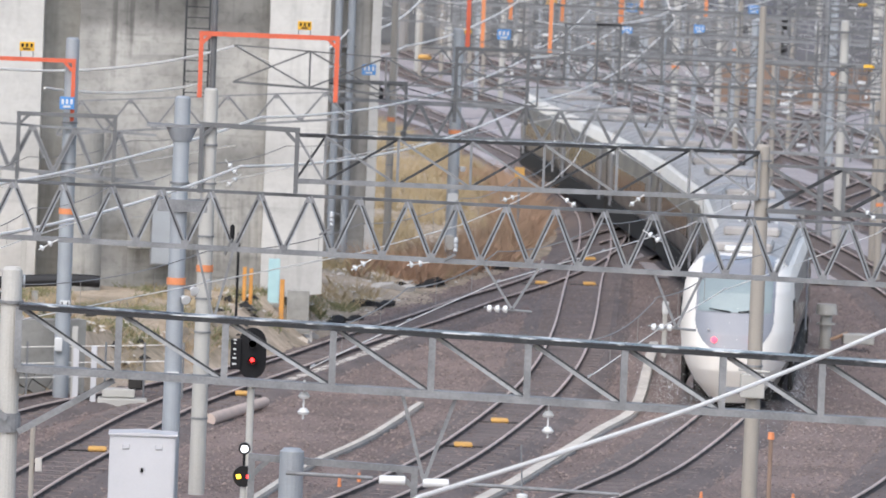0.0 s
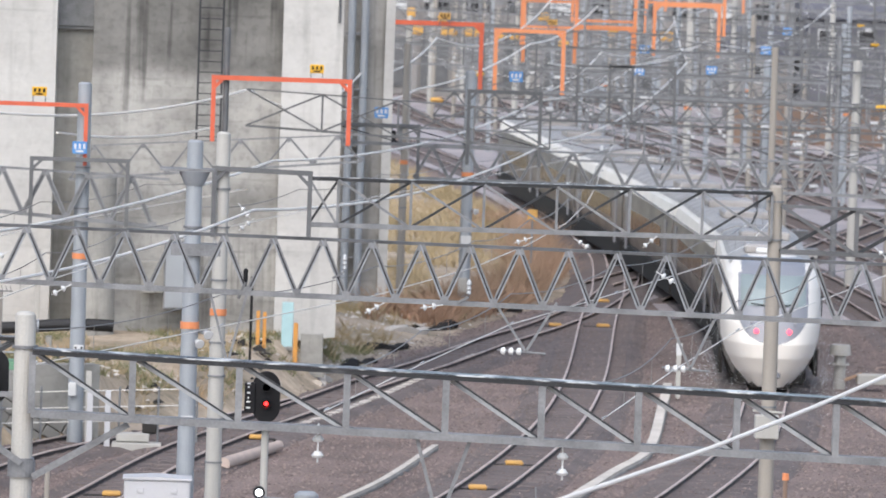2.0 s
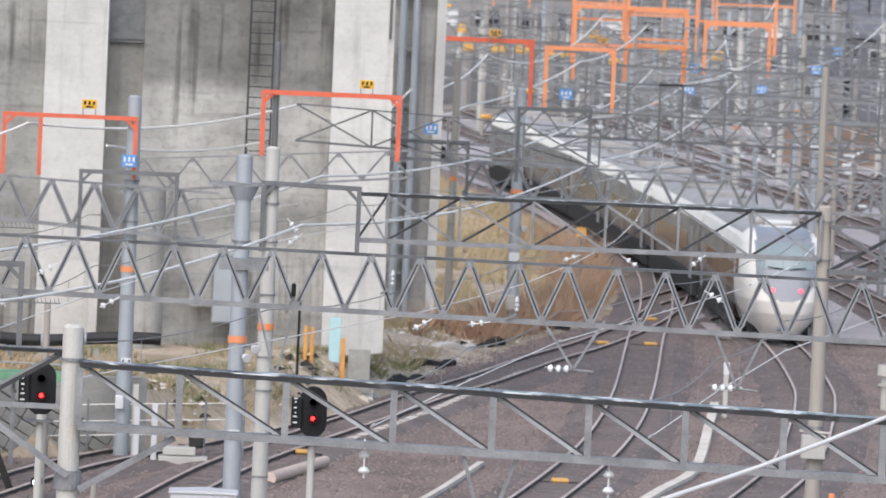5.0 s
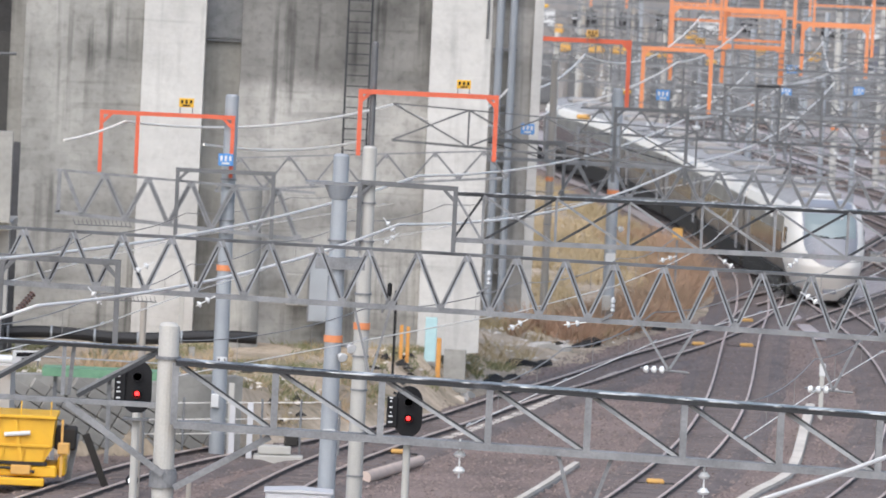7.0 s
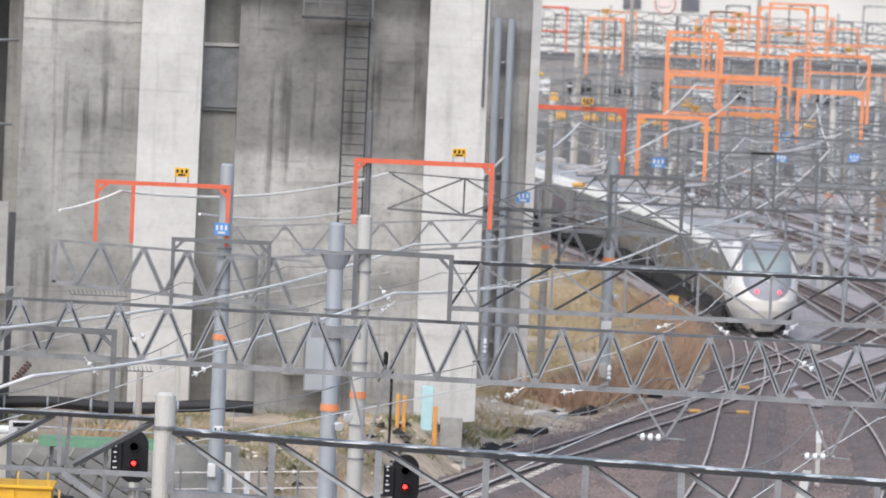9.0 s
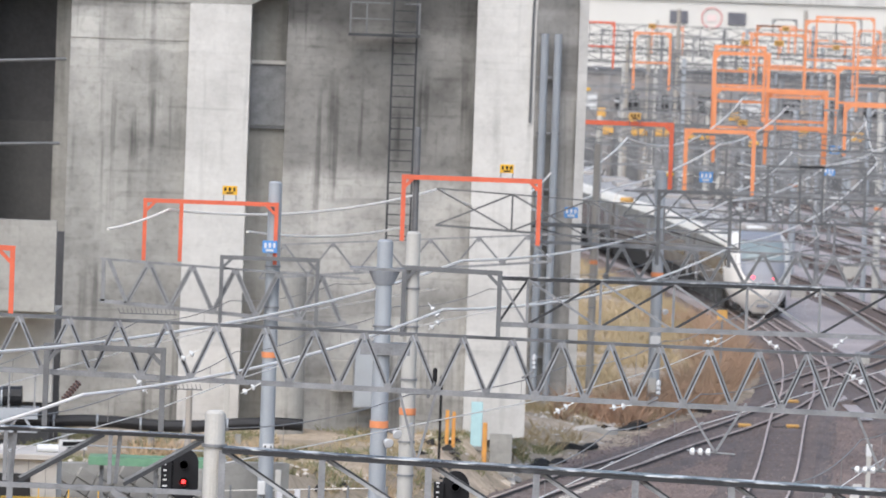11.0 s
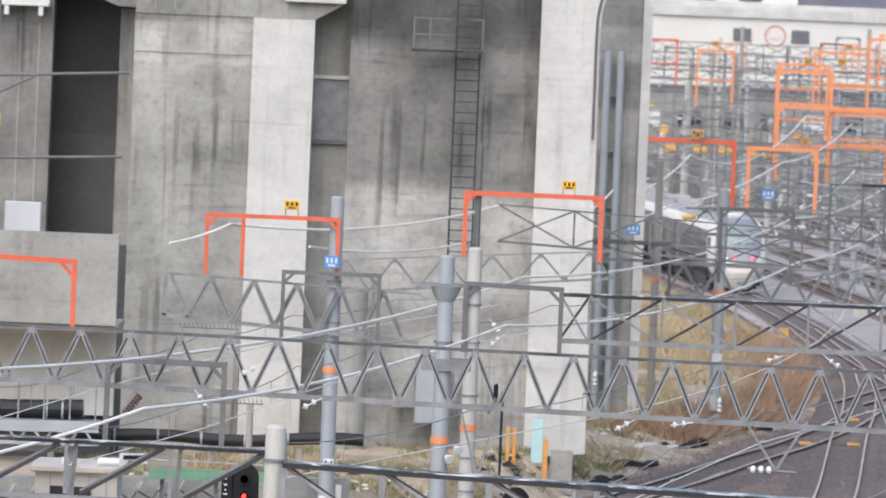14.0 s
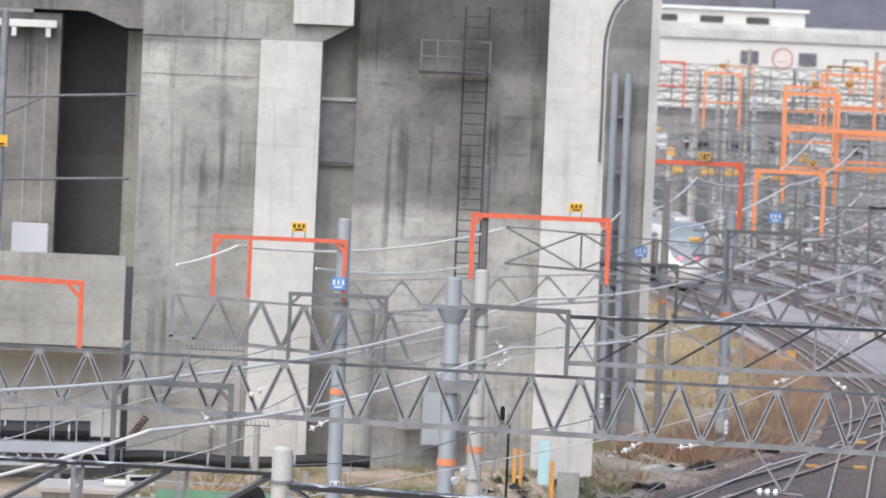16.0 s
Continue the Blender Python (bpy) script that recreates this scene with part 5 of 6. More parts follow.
# ================= signals, cabinet and lineside things =================
def signal(x, y, z, label, base=GROUND, box_side=-1):
    root = thing("colour_light_signal", x, y, base, label, "signal", "colour light signals")
    h = z - base
    part("mast", rod((0, 0, 0), (0, 0, h - 0.5), 0.075, None, 12), POLE, root)
    outline = []
    for k in range(28):
        a = 2 * math.pi * k / 28
        outline.append((0.285 * math.cos(a), h + 0.2 * (1 if math.sin(a) > 0 else -1) + 0.32 * math.sin(a)))
    part("backboard", prism(outline, -0.03, 0.03), BLACK, root)
    part("housing", box((0, 0.14, h), (0.4, 0.24, 0.7), 0.04), BLACK, root)
    for dz in (-0.13, 0.2):
        hood = lathe([(0.085, 0), (0.09, -0.16), (0.082, -0.16), (0.075, 0)], 14, (0, -0.03, h + dz), "y")
        part("hood", hood, BLACK, root)
    part("lens", lathe([(0.01, -0.05), (0.045, -0.045), (0.045, -0.02), (0.01, -0.02)], 14, (0, -0.03, h - 0.13), "y"), RED_LAMP, root, "lit red lens")
    part("side_panel", box((box_side * 0.33, -0.04, h - 0.02), (0.22, 0.1, 0.62), 0.02), BLACK, root, "black indicator panel with white marks")
    for k, (dz, w) in enumerate(((0.2, 0.05), (0.08, 0.09), (-0.02, 0.04), (-0.1, 0.11), (-0.22, 0.12), (0.27, 0.1))):
        part("mark", box((box_side * 0.36, -0.1, h + dz), (w * 0.7, 0.012, 0.032)), PORC, root)
    part("step", box((0, -0.1, h - 0.62), (0.5, 0.3, 0.04)), STEEL_DARK, root)
    return root


signal(1.84, 125.2, 3.2, "black oval colour light signal showing red on a post")
signal(-3.5, 120, 3.85, "black oval colour light signal showing red on a post")


def dwarf(x, y, z, lamps, label):
    root = thing("shunting_signal", x, y, GROUND, label, "signal", "shunting signals")
    h = z - GROUND
    part("post", rod((0, 0, 0), (0, 0, h), 0.06), POLE, root)
    part("case", lathe([(0.05, -0.1), (0.21, -0.1), (0.21, 0.06), (0.05, 0.1)], 20, (0, 0, h), "y"), BLACK, root)
    for (dx, dz, m) in lamps:
        part("lens", lathe([(0.01, -0.03), (0.047, -0.025), (0.047, 0), (0.01, 0)], 12, (dx, -0.11, h + dz), "y"), m, root)
    part("upper_case", lathe([(0.03, -0.1), (0.12, -0.1), (0.12, 0.04), (0.03, 0.06)], 18, (0.0, 0, h + 0.55), "y"), BLACK, root)
    part("upper_lens", lathe([(0.01, -0.03), (0.075, -0.025), (0.075, 0), (0.01, 0)], 14, (0, -0.11, h + 0.55), "y"), WHITE_LAMP, root, "lit white lens")
    part("upper_post", rod((0, 0.02, h), (0, 0.02, h + 0.5), 0.03), BLACK, root)


dwarf(1.71, 122, 1.02, ((-0.1, 0, YELLOW_LAMP), (0.1, 0, RED_LAMP)), "black round shunting signal with yellow and red lamps")
dwarf(-3.58, 122, 1.3, (), "black round shunting signal with a white lamp")

cabn = thing("relay_cabinet", -0.3, 124.05, GROUND, "pale grey two-door steel relay cabinet on a plinth", "cabinet")
part("plinth", box((0, 0, 0.1), (1.2, 0.7, 0.3)), CONC, cabn)
part("body", box((0, 0, 1.05), (1.32, 0.74, 1.6), 0.02), CABINET, cabn)
part("roof", prism([(-0.69, 1.84), (0.69, 1.84), (0.69, 1.87), (0, 1.91), (-0.69, 1.87)], -0.42, 0.42), CABINET, cabn)
door = part("door", box((0, -0.378, 1.06), (1.22, 0.02, 1.5), 0.004), CABINET, cabn)
for sx in (-0.33, 0.33):
    for dz in (0.47, 1.62):
        part("hinge", box((sx, -0.4, dz), (0.14, 0.03, 0.1), 0.01), CABINET, door)
part("handle", rod((0.0, -0.43, 1.12), (0.0, -0.43, 1.2), 0.03), BLACK, cabn, "small black handle")

lp = thing("telephone_post", -2.38, 118, GROUND, "weathered timber post with a small cream box", "post")
part("post", rod((0, 0, 0), (0, 0, 2.47), 0.055, 0.05, 10), POLE_BROWN, lp)
part("cream_box", box((0.13, -0.06, 1.75), (0.13, 0.1, 0.26), 0.015), SHED_CREAM, lp, "small cream box")
rp = thing("marker_post", 12.10, 122, GROUND, "rusty brown post with an orange cap beside the track", "post")
part("post", rod((0, 0, 0), (0, 0, 2.39), 0.05, 0.045, 10), BROWN, rp)
part("cap", rod((0, 0, 2.37), (0, 0, 2.51), 0.075, 0.06, 10), ORANGE_PALE, rp, "faded orange cap")
log = thing("spare_concrete_pole", 1.2, 146.6, GROUND, "pinkish concrete pole lying on the ballast", "pole")
part("shaft", rod((0, 0, 0.14), (1.38, 5.4, 0.14), 0.15, 0.13, 16), mat("pinkish pale concrete", (0.55, 0.44, 0.38), (0.45, 0.37, 0.33), 0.85), log)

kio = thing("point_heater_vent", 19.1, 178, GROUND, "pale capped vent pipe beside the track", "vent")
part("pipe", rod((0, 0, 0), (0, 0, 1.05), 0.17, None, 14), POLE, kio)
part("cap", rod((0, 0, 1.0), (0, 0, 1.3), 0.31, 0.28, 18), POLE, kio)
part("collar", rod((0, 0, 0.7), (0, 0, 0.76), 0.27, None, 14), POLE, kio)
mk = thing("switch_lever", 20.0, 177.6, GROUND, "rusty brown switch machine", "switch machine")
part("body", box((0, 0, 0.35), (0.9, 0.5, 0.3), 0.03), POLE, mk)
part("rod", rod((-0.8, 0, 0.3), (-0.3, 0, 0.5), 0.05), RUST_TWIG, mk)
pst = thing("marker_post", 14.0, 172.5, GROUND, "small grey concrete marker post with a crossarm", "post")
part("post", box((0, 0, 0.72), (0.13, 0.1, 1.44), 0.015), POLE, pst)
part("crossarm", box((0.12, 0, 0.85), (0.7, 0.14, 0.1), 0.015), POLE, pst)
part("head", box((0, 0, 1.4), (0.17, 0.14, 0.36), 0.02), PORC, pst)
for x, y in ((2.08, 153.8), (8.19, 148.7), (7.01, 142.1), (13.74, 200), (12.17, 199.6), (-1.34, 137.9), (14.6, 213)):
    yp = thing("track_magnet", x, y, -0.09, "yellow painted track magnet cover between the rails", "track magnet", "yellow track magnets")
    part("cover", box((0, 0, 0.03), (0.42, 0.36, 0.1), 0.03), YELLOW_DIRTY, yp)
    part("base", box((-0.1, 0, -0.05), (1.1, 0.25, 0.08)), UNDER, yp)
for x, y in ((4.35, 133.0), (3.9, 132.0), (11.6, 131.5), (13.6, 131.8)):
    cn = thing("marker_cone", x, y, GROUND, "small orange marker beside the rail", "marker", "orange markers")
    part("body", rod((0, 0, 0), (0, 0, 0.34), 0.06, 0.03, 10), ORANGE_PALE, cn)
POST_ORANGE = mat("faded orange-yellow paint", (0.72, 0.33, 0.07), (0.55, 0.27, 0.08), 0.7, 0, 3.0)
for x, y, m, w, h in ((2.2, 169.4, POST_ORANGE, 0.1, 1.05), (2.38, 169.5, POST_ORANGE, 0.1, 1.1), (3.27, 171.2, POST_ORANGE, 0.13, 1.25), (3.05, 172.2, mat("pale turquoise paint", (0.42, 0.62, 0.64), (0.36, 0.54, 0.57), 0.6), 0.32, 1.35),
                      (3.75, 172.3, CONC, 0.62, 1.2)):
    op = thing("lineside_post", x, y, verge_height(x, y) - 0.05, "painted lineside post in front of the pier", "post", "lineside posts")
    part("panel", box((0, 0, h / 2), (w, 0.12, h), 0.015), m, op)
    part("foot", box((0, 0, 0.06), (w * 1.2, 0.2, 0.12), 0.01), CONC, op)
for x, y, h, m in ((1.97, 166.5, 2.5, BLACK), (-2.05, 150.4, 1.5, CABINET), (-1.62, 150.6, 1.55, CABINET), (-3.9, 172.0, 2.4, POLE), (-2.1, 150.7, 2.0, POLE)):
    ps = thing("lineside_stake", x, y, verge_height(x, y) - 0.05, "thin lineside stake in the grass", "stake", "lineside stakes")
    part("stake", box((0, 0, h / 2), (0.07 if m is BLACK else 0.14, 0.08, h), 0.01), m, ps)
sl = thing("concrete_slab", -0.9, 150.8, GROUND, "pale concrete slabs stacked beside the track", "slab")
part("slab", box((0, 0, 0.12), (1.2, 0.6, 0.2), 0.02), POLE, sl)
part("slab", box((-0.1, 0.1, 0.34), (0.8, 0.5, 0.2), 0.02), POLE, sl)
part("slab", box((0.3, 0.2, 0.62), (0.35, 0.3, 0.36), 0.03), UNDER, sl, "dark iron block")


def trough(pts, label, w=0.25):
    o = Vector((pts[0][0], pts[0][1], GROUND))
    root = thing("cable_trough", o.x, o.y, o.z, label, "cable trough", "cable troughs")
    path = spline([(x - o.x, y - o.y, 0) for x, y in pts], 1.0)
    for p, q in zip(path, path[1:]):
        part("lid", bar(p + Vector((0, 0, 0.1)), p.lerp(q, 0.97) + Vector((0, 0, 0.1)), w, 0.08), TROUGH, root)
    part("channel", sweep(path, [(-w * 0.6, -0.05), (w * 0.6, -0.05), (w * 0.6, 0.06), (-w * 0.6, 0.06)]), CONC, root)


trough([(14.04, 176.6), (13.25, 168.3), (11.87, 154.6), (10.5, 147.8), (8.62, 138.7), (7.61, 133.9), (6.0, 127)], "pale concrete cable trough across the ballast")
trough([(6.49, 153.7), (4.86, 143.9), (3.27, 136.5), (1.82, 127.9), (0.2, 120)], "narrow pale cable trough across the ballast", 0.15)
trough([(3.2, 158.5), (5.4, 168), (7.2, 177), (9.0, 186)], "grey cable trough along the verge")

def scatter(name, count, area, lo, hi, material, label, seed, keep=None):
    """Small irregular stones lying on the ground."""
    rnd = random.Random(seed)
    verts, faces = [], []
    for _ in range(count):
        x, y = rnd.uniform(area[0], area[1]), rnd.uniform(area[2], area[3])
        if keep and not keep(x, y):
            continue
        e = inside(x, y)
        z = (verge_height(x, y) if e > 0 else GROUND + 0.02)
        r = rnd.uniform(lo, hi)
        a = rnd.uniform(0, 6.28)
        k = len(verts)
        pts = [(math.cos(a + 1.57 * i) * r * rnd.uniform(0.6, 1.2), math.sin(a + 1.57 * i) * r * rnd.uniform(0.6, 1.2), r * rnd.uniform(0, 0.4)) for i in range(4)]
        verts += [(x + p[0], y + p[1], z + p[2]) for p in pts] + [(x + rnd.uniform(-0.3, 0.3) * r, y, z + r * rnd.uniform(0.5, 0.9))]
        faces += [(k, k + 1, k + 4), (k + 1, k + 2, k + 4), (k + 2, k + 3, k + 4), (k + 3, k, k + 4)]
    me = bpy.data.meshes.new(name)
    me.from_pydata(verts, [], faces)
    me.materials.append(material)
    tagged(new(name, me), label, "stones", kind="stuff")


scatter("ballast_stones", 100000, (-9, 24, 122, 215), 0.025, 0.06, STONES, "loose brown and grey ballast stones", 31, lambda x, y: inside(x, y) < 0.3)
scatter("verge_rubble", 3200, (-8, 12, 150, 206), 0.04, 0.13, TROUGH, "pale rubble lying on the verge", 33, lambda x, y: 0 < inside(x, y) < 3.0)
scatter("dark_debris", 1500, (-5, 8, 150, 190), 0.08, 0.26, UNDER, "dark clods, rubber mats and debris lying on the verge", 35,
        lambda x, y: 0 < inside(x, y) < 4 and noise.noise(Vector((x * 0.7, y * 0.45, 4))) > 0.3)


def bed_stones(seed):
    """Stones heaped on the ballast beds of the tracks, and the half-buried sleepers of the outer yard lines."""
    rnd = random.Random(seed)
    verts, faces = [], []
    for off, path, top in BEDS:
        for p, q in zip(path, path[1:]):
            w = p + off
            if not (118 < w.y < 205 and -9 < w.x < 24):
                continue
            side = (q - p).normalized().cross(Vector((0, 0, 1)))
            for _ in range(36):
                u = rnd.uniform(-1.5, 1.5)
                c = w + (q - p) * rnd.random() + side * u
                z = top - max(0.0, abs(u) - 1.15) * 0.3
                rr = rnd.uniform(0.025, 0.055)
                if min(abs(abs(u) - 0.57), 9) < 0.09:
                    continue
                k, a = len(verts), rnd.uniform(0, 6.28)
                for i in range(4):
                    verts.append((c.x + math.cos(a + 1.57 * i) * rr * rnd.uniform(0.6, 1.2), c.y + math.sin(a + 1.57 * i) * rr * rnd.uniform(0.6, 1.2), z + rr * rnd.uniform(-0.1, 0.3)))
                verts.append((c.x, c.y, z + rr * rnd.uniform(0.45, 0.85)))
                faces += [(k, k + 1, k + 4), (k + 1, k + 2, k + 4), (k + 2, k + 3, k + 4), (k + 3, k, k + 4)]
    me = bpy.data.meshes.new("bed_stones")
    me.from_pydata(verts, [], faces)
    me.materials.append(STONES)
    tagged(new("bed_stones", me), "brown ballast stones heaped along the rails", "stones", kind="stuff")
    verts, faces = [], []
    for off, path, top in BEDS[4:]:
        run = 0.0
        for p, q in zip(path, path[1:]):
            run += (q - p).length
            if run < 0.9 or not 150 < p.y + off.y < 420:
                continue
            run -= 0.9
            d = (q - p).normalized()
            side = d.cross(Vector((0, 0, 1)))
            c = p + off + Vector((0, 0, top + 0.025))
            k = len(verts)
            for i, j, h in ((-1, -1, 0), (1, -1, 0), (1, 1, 0), (-1, 1, 0), (-1, -1, -0.1), (1, -1, -0.1), (1, 1, -0.1), (-1, 1, -0.1)):
                verts.append(c + side * 1.02 * i + d * 0.11 * j + Vector((0, 0, h)))
            faces += [(k, k + 1, k + 2, k + 3), (k, k + 4, k + 5, k + 1), (k + 1, k + 5, k + 6, k + 2), (k + 2, k + 6, k + 7, k + 3), (k + 3, k + 7, k + 4, k)]
    me = bpy.data.meshes.new("yard_sleepers")
    me.from_pydata(verts, [], faces)
    me.materials.append(SLEEPER)
    tagged(new("yard_sleepers", me), "dark sleepers of the far yard lines", "sleepers", kind="stuff")


bed_stones(41)

# worn rubber sheets and boards lying along the verge's foot
rnd = random.Random(17)
for x, y, L, rz, m, lab in ((9.3, 203, 3.2, 66, TROUGH, "pale flat concrete board lying at the foot of the verge"), (8.2, 197, 3.6, 68, UNDER, "black rubber sheet lying at the foot of the verge"),
                            (7.0, 193.5, 3.0, 64, TROUGH, "pale flat concrete board lying at the foot of the verge"), (6.2, 187.5, 3.4, 70, UNDER, "black rubber sheet lying at the foot of the verge"),
                            (5.3, 181.5, 2.2, 72, UNDER, "black rubber sheet lying at the foot of the verge"), (4.8, 178.0, 1.6, 66, UNDER, "black rubber sheet lying at the foot of the verge"),
                            (10.6, 206.5, 3.4, 62, UNDER, "black rubber sheet lying at the foot of the verge"), (4.0, 172.5, 2.4, 78, TROUGH, "pale flat concrete board lying at the foot of the verge")):
    sh2 = thing("ground_sheet", x, y, max(verge_height(x, y), GROUND) + 0.06, lab, "sheet", "sheets along the verge", rz=rz)
    bm = bmesh.new()
    rows = []
    for i in range(9):
        u = i / 8
        rows.append([bm.verts.new(((u - 0.5) * L, w + 0.12 * math.sin(5 * u + x), 0.09 * math.sin(7 * u + y) + h + 0.03 * rnd.random())) for w, h in ((-0.2, 0), (-0.05, 0.05), (0.17, 0.02), (0.17, -0.16), (-0.2, -0.16))])
    for p, q in zip(rows, rows[1:]):
        for k in range(5):
            bm.faces.new((p[k], p[(k + 1) % 5], q[(k + 1) % 5], q[k]))
    bm.faces.new(rows[0])
    bm.faces.new(rows[-1])
    bmesh.ops.recalc_face_normals(bm, faces=bm.faces)
    part("sheet", bm, m, sh2)
    part("batten", box((0, 0.3, 0.02), (L * 0.7, 0.09, 0.12), 0.01), TROUGH if m is UNDER else POLE, sh2)

wf = thing("wire_fence", -4.2, 150.6, GROUND, "low wire fence with thin posts beside the verge", "fence")
for k in range(6):
    part("post", rod((0.95 * k, 0.35 * k, 0), (0.95 * k, 0.35 * k, 1.5), 0.03), STEEL, wf)
for z in (0.6, 0.95, 1.35):
    part("wire", sweep([Vector((0, 0, z)), Vector((4.75, 1.75, z + 0.1))], ring_section(0.014)), WIRE, wf)

# grey gravel sheet added over the far yard, paled to stand for haze
gv = bmesh.new()
GR = []
for y in range(206, 452, 6):
    tx = float(np.interp(y, [p[1] for p in TRAIN_LINE], [p[0] for p in TRAIN_LINE]))
    x0 = max(tx - 1.9 + 0.5 * noise.noise(Vector((0, y * 0.1, 5))), 8)
    GR.append((gv.verts.new((x0, y, GROUND + 0.075)), gv.verts.new((x0 + 4, y, GROUND + 0.08)), gv.verts.new((75, y, GROUND + 0.08))))
for p, q in zip(GR, GR[1:]):
    gv.faces.new((p[0], p[1], q[1], q[0]))
    gv.faces.new((p[1], p[2], q[2], q[1]))
tagged(part("haze_gravel", gv, HAZE_GRAVEL), "pale gravel sheet over the far yard, haze put into its colour", "ground", kind="structure")

# ================= distance =================
hall = thing("factory_hall", 15.5, 470, GROUND, "long cream factory hall with grey roof edge", "building")
part("wall", box((30, 10, 7.2), (62, 20, 14.4)), WALL_WHITE, hall)
part("fascia", box((30, 10, 14.75), (62.4, 20.5, 0.75)), CONC_PALE, hall, "grey roof fascia")
part("roof", box((30, 10, 15.3), (61, 19, 0.4)), CONC_PALE, hall)
for x in (7.0, 11.4):
    part("window", box((x, -0.06, 13.1), (1.35, 0.12, 0.95)), ROOF_DARK, hall, "dark louvred window")
bm = sweep([Vector((9.5 + 0.76 * math.cos(2 * math.pi * k / 36), -0.05, 13.1 + 0.76 * math.sin(2 * math.pi * k / 36))) for k in range(37)], [(-0.05, -0.045), (0.05, -0.045), (0.05, 0.045), (-0.05, 0.045)])
part("emblem", bm, mat("faded red paint", (0.6, 0.2, 0.2), (0.55, 0.25, 0.25), 0.7), hall, "faded round red emblem")
part("emblem_mark", box((9.5, -0.05, 13.1), (0.7, 0.06, 0.5)), mat("faint pink paint", (0.7, 0.55, 0.53), (0.72, 0.6, 0.58), 0.7), hall)
DEPOT_WALL = mat("sooty depot plaster", (0.34, 0.325, 0.315), (0.21, 0.20, 0.195), 0.9, 0, 0.3, streak=0.4)
depot = thing("engine_depot", 9.0, 450, GROUND, "low dark grey depot building in front of the hall", "building")
part("wall", box((27, 5, 4.5), (54, 10, 9.0)), DEPOT_WALL, depot)
part("roof", box((27, 5, 9.1), (54.6, 10.6, 0.25)), STEEL_DARK, depot)
for k in range(18):
    part("pilaster", box((1.5 + 3.0 * k, -0.12, 4.5), (0.5, 0.24, 8.9)), DEPOT_WALL, depot)
for k in range(17):
    part("window", box((3.0 + 3.0 * k, -0.04, 6.8), (1.7, 0.1, 1.2)), (PORC if k % 4 == 1 else SIDE_GLASS), depot)
    part("door", box((3.0 + 3.0 * k, -0.05, 2.4), (2.0, 0.12, 3.6)), (STEEL_DARK if k % 3 else STEEL), depot)
up = thing("white_annex", 15.0, 486, 15.2, "low white flat-roofed annex above the hall", "building")
part("wall", box((6, 4, 0.6), (13, 8, 1.3)), WALL_WHITE, up)
part("roof", box((6, 4, 1.35), (13.6, 8.8, 0.25)), PORC, up)
for k in range(3):
    part("window", box((1.6 + 3.6 * k, -0.04, 0.5), (1.8, 0.1, 0.5)), CONC_DARK, up)


def house(x, y, w, d, zb, h, rh, wall, label, ridge="x", base=0.0):
    root = thing("house", x, y, base, label, "house", "far houses")
    part("wall", box((w / 2, d / 2, (zb + h) / 2), (w, d, zb + h)), wall, root)
    e = zb + h
    if ridge == "x":
        rf = bmesh.new()
        pts = [(-0.5, -0.6, e), (w + 0.5, -0.6, e), (w + 0.5, d + 0.6, e), (-0.5, d + 0.6, e), (-0.5, d / 2, e + rh), (w + 0.5, d / 2, e + rh)]
        v = [rf.verts.new(p) for p in pts]
        for f in ((0, 1, 5, 4), (2, 3, 4, 5), (0, 4, 3), (1, 2, 5), (0, 3, 2, 1)):
            rf.faces.new([v[k] for k in f])
        bmesh.ops.recalc_face_normals(rf, faces=rf.faces)
    else:
        rf = prism([(-0.5, e), (w + 0.5, e), (w / 2, e + rh)], -0.6, d + 0.6)
    part("roof", rf, ROOF_DARK, root)
    for k in range(max(1, int(w / 2.6))):
        wd = part("window", box((1.3 + 2.6 * k, -0.05, e - 1.3), (1.0, 0.14, 1.0)), SIDE_GLASS, root)
        part("frame", box((1.3 + 2.6 * k, -0.03, e - 1.3), (1.2, 0.1, 1.2)), PORC, wd)
    return root


house(26.5, 500, 11, 10, 12, 3.2, 3.2, WALL_WHITE, "house with a dark slate roof beyond the hall")
house(36.5, 497, 4.5, 9, 12, 2.6, 3.0, ROOF_DARK, "narrow dark gabled house beyond the hall", "y")
house(41.0, 500, 14, 10, 12, 3.4, 3.0, WALL_WHITE, "house with a dark slate roof beyond the hall")
house(12.5, 508, 8.6, 10, 12, 3.9, 4.5, WALL_WHITE, "house with a broad dark slate roof beyond the hall")
house(19.6, 503, 4.4, 8, 12, 4.2, 1.9, BROWN, "brown gabled house beyond the hall", "y")
house(23.6, 506, 9.5, 10, 12, 4.0, 4.6, WALL_WHITE, "house with a broad dark slate roof beyond the hall")
house(18, 520, 8, 10, 12, 4.0, 2.6, BROWN, "brown house with a slate roof beyond the hall", "y")
house(40.5, 405, 6.5, 8, 0.2, 6.8, 2.6, ROOF_DARK, "dark grey house beside the yard")
house(36.2, 410, 4.0, 8, 0.2, 4.2, 1.8, DEPOT_WALL, "low grey-brown house beside the yard")
house(47.8, 400, 9, 8, 0.2, 5.6, 2.4, WALL_WHITE, "pale house beside the yard")
house(58, 402, 9, 8, 0.2, 6.0, 2.4, BROWN, "brown house beside the yard")
fence = thing("brown_fence", 32.5, 372, GROUND, "rust-brown sheet fence along the yard", "fence")
for k in range(17):
    part("panel", box((0.9 + 1.8 * k, 0.25 * k, 1.35), (1.74, 0.08, 2.7)), BROWN, fence)
    part("post", box((1.8 * k, 0.25 * k, 1.4), (0.1, 0.14, 2.8)), STEEL_DARK, fence)
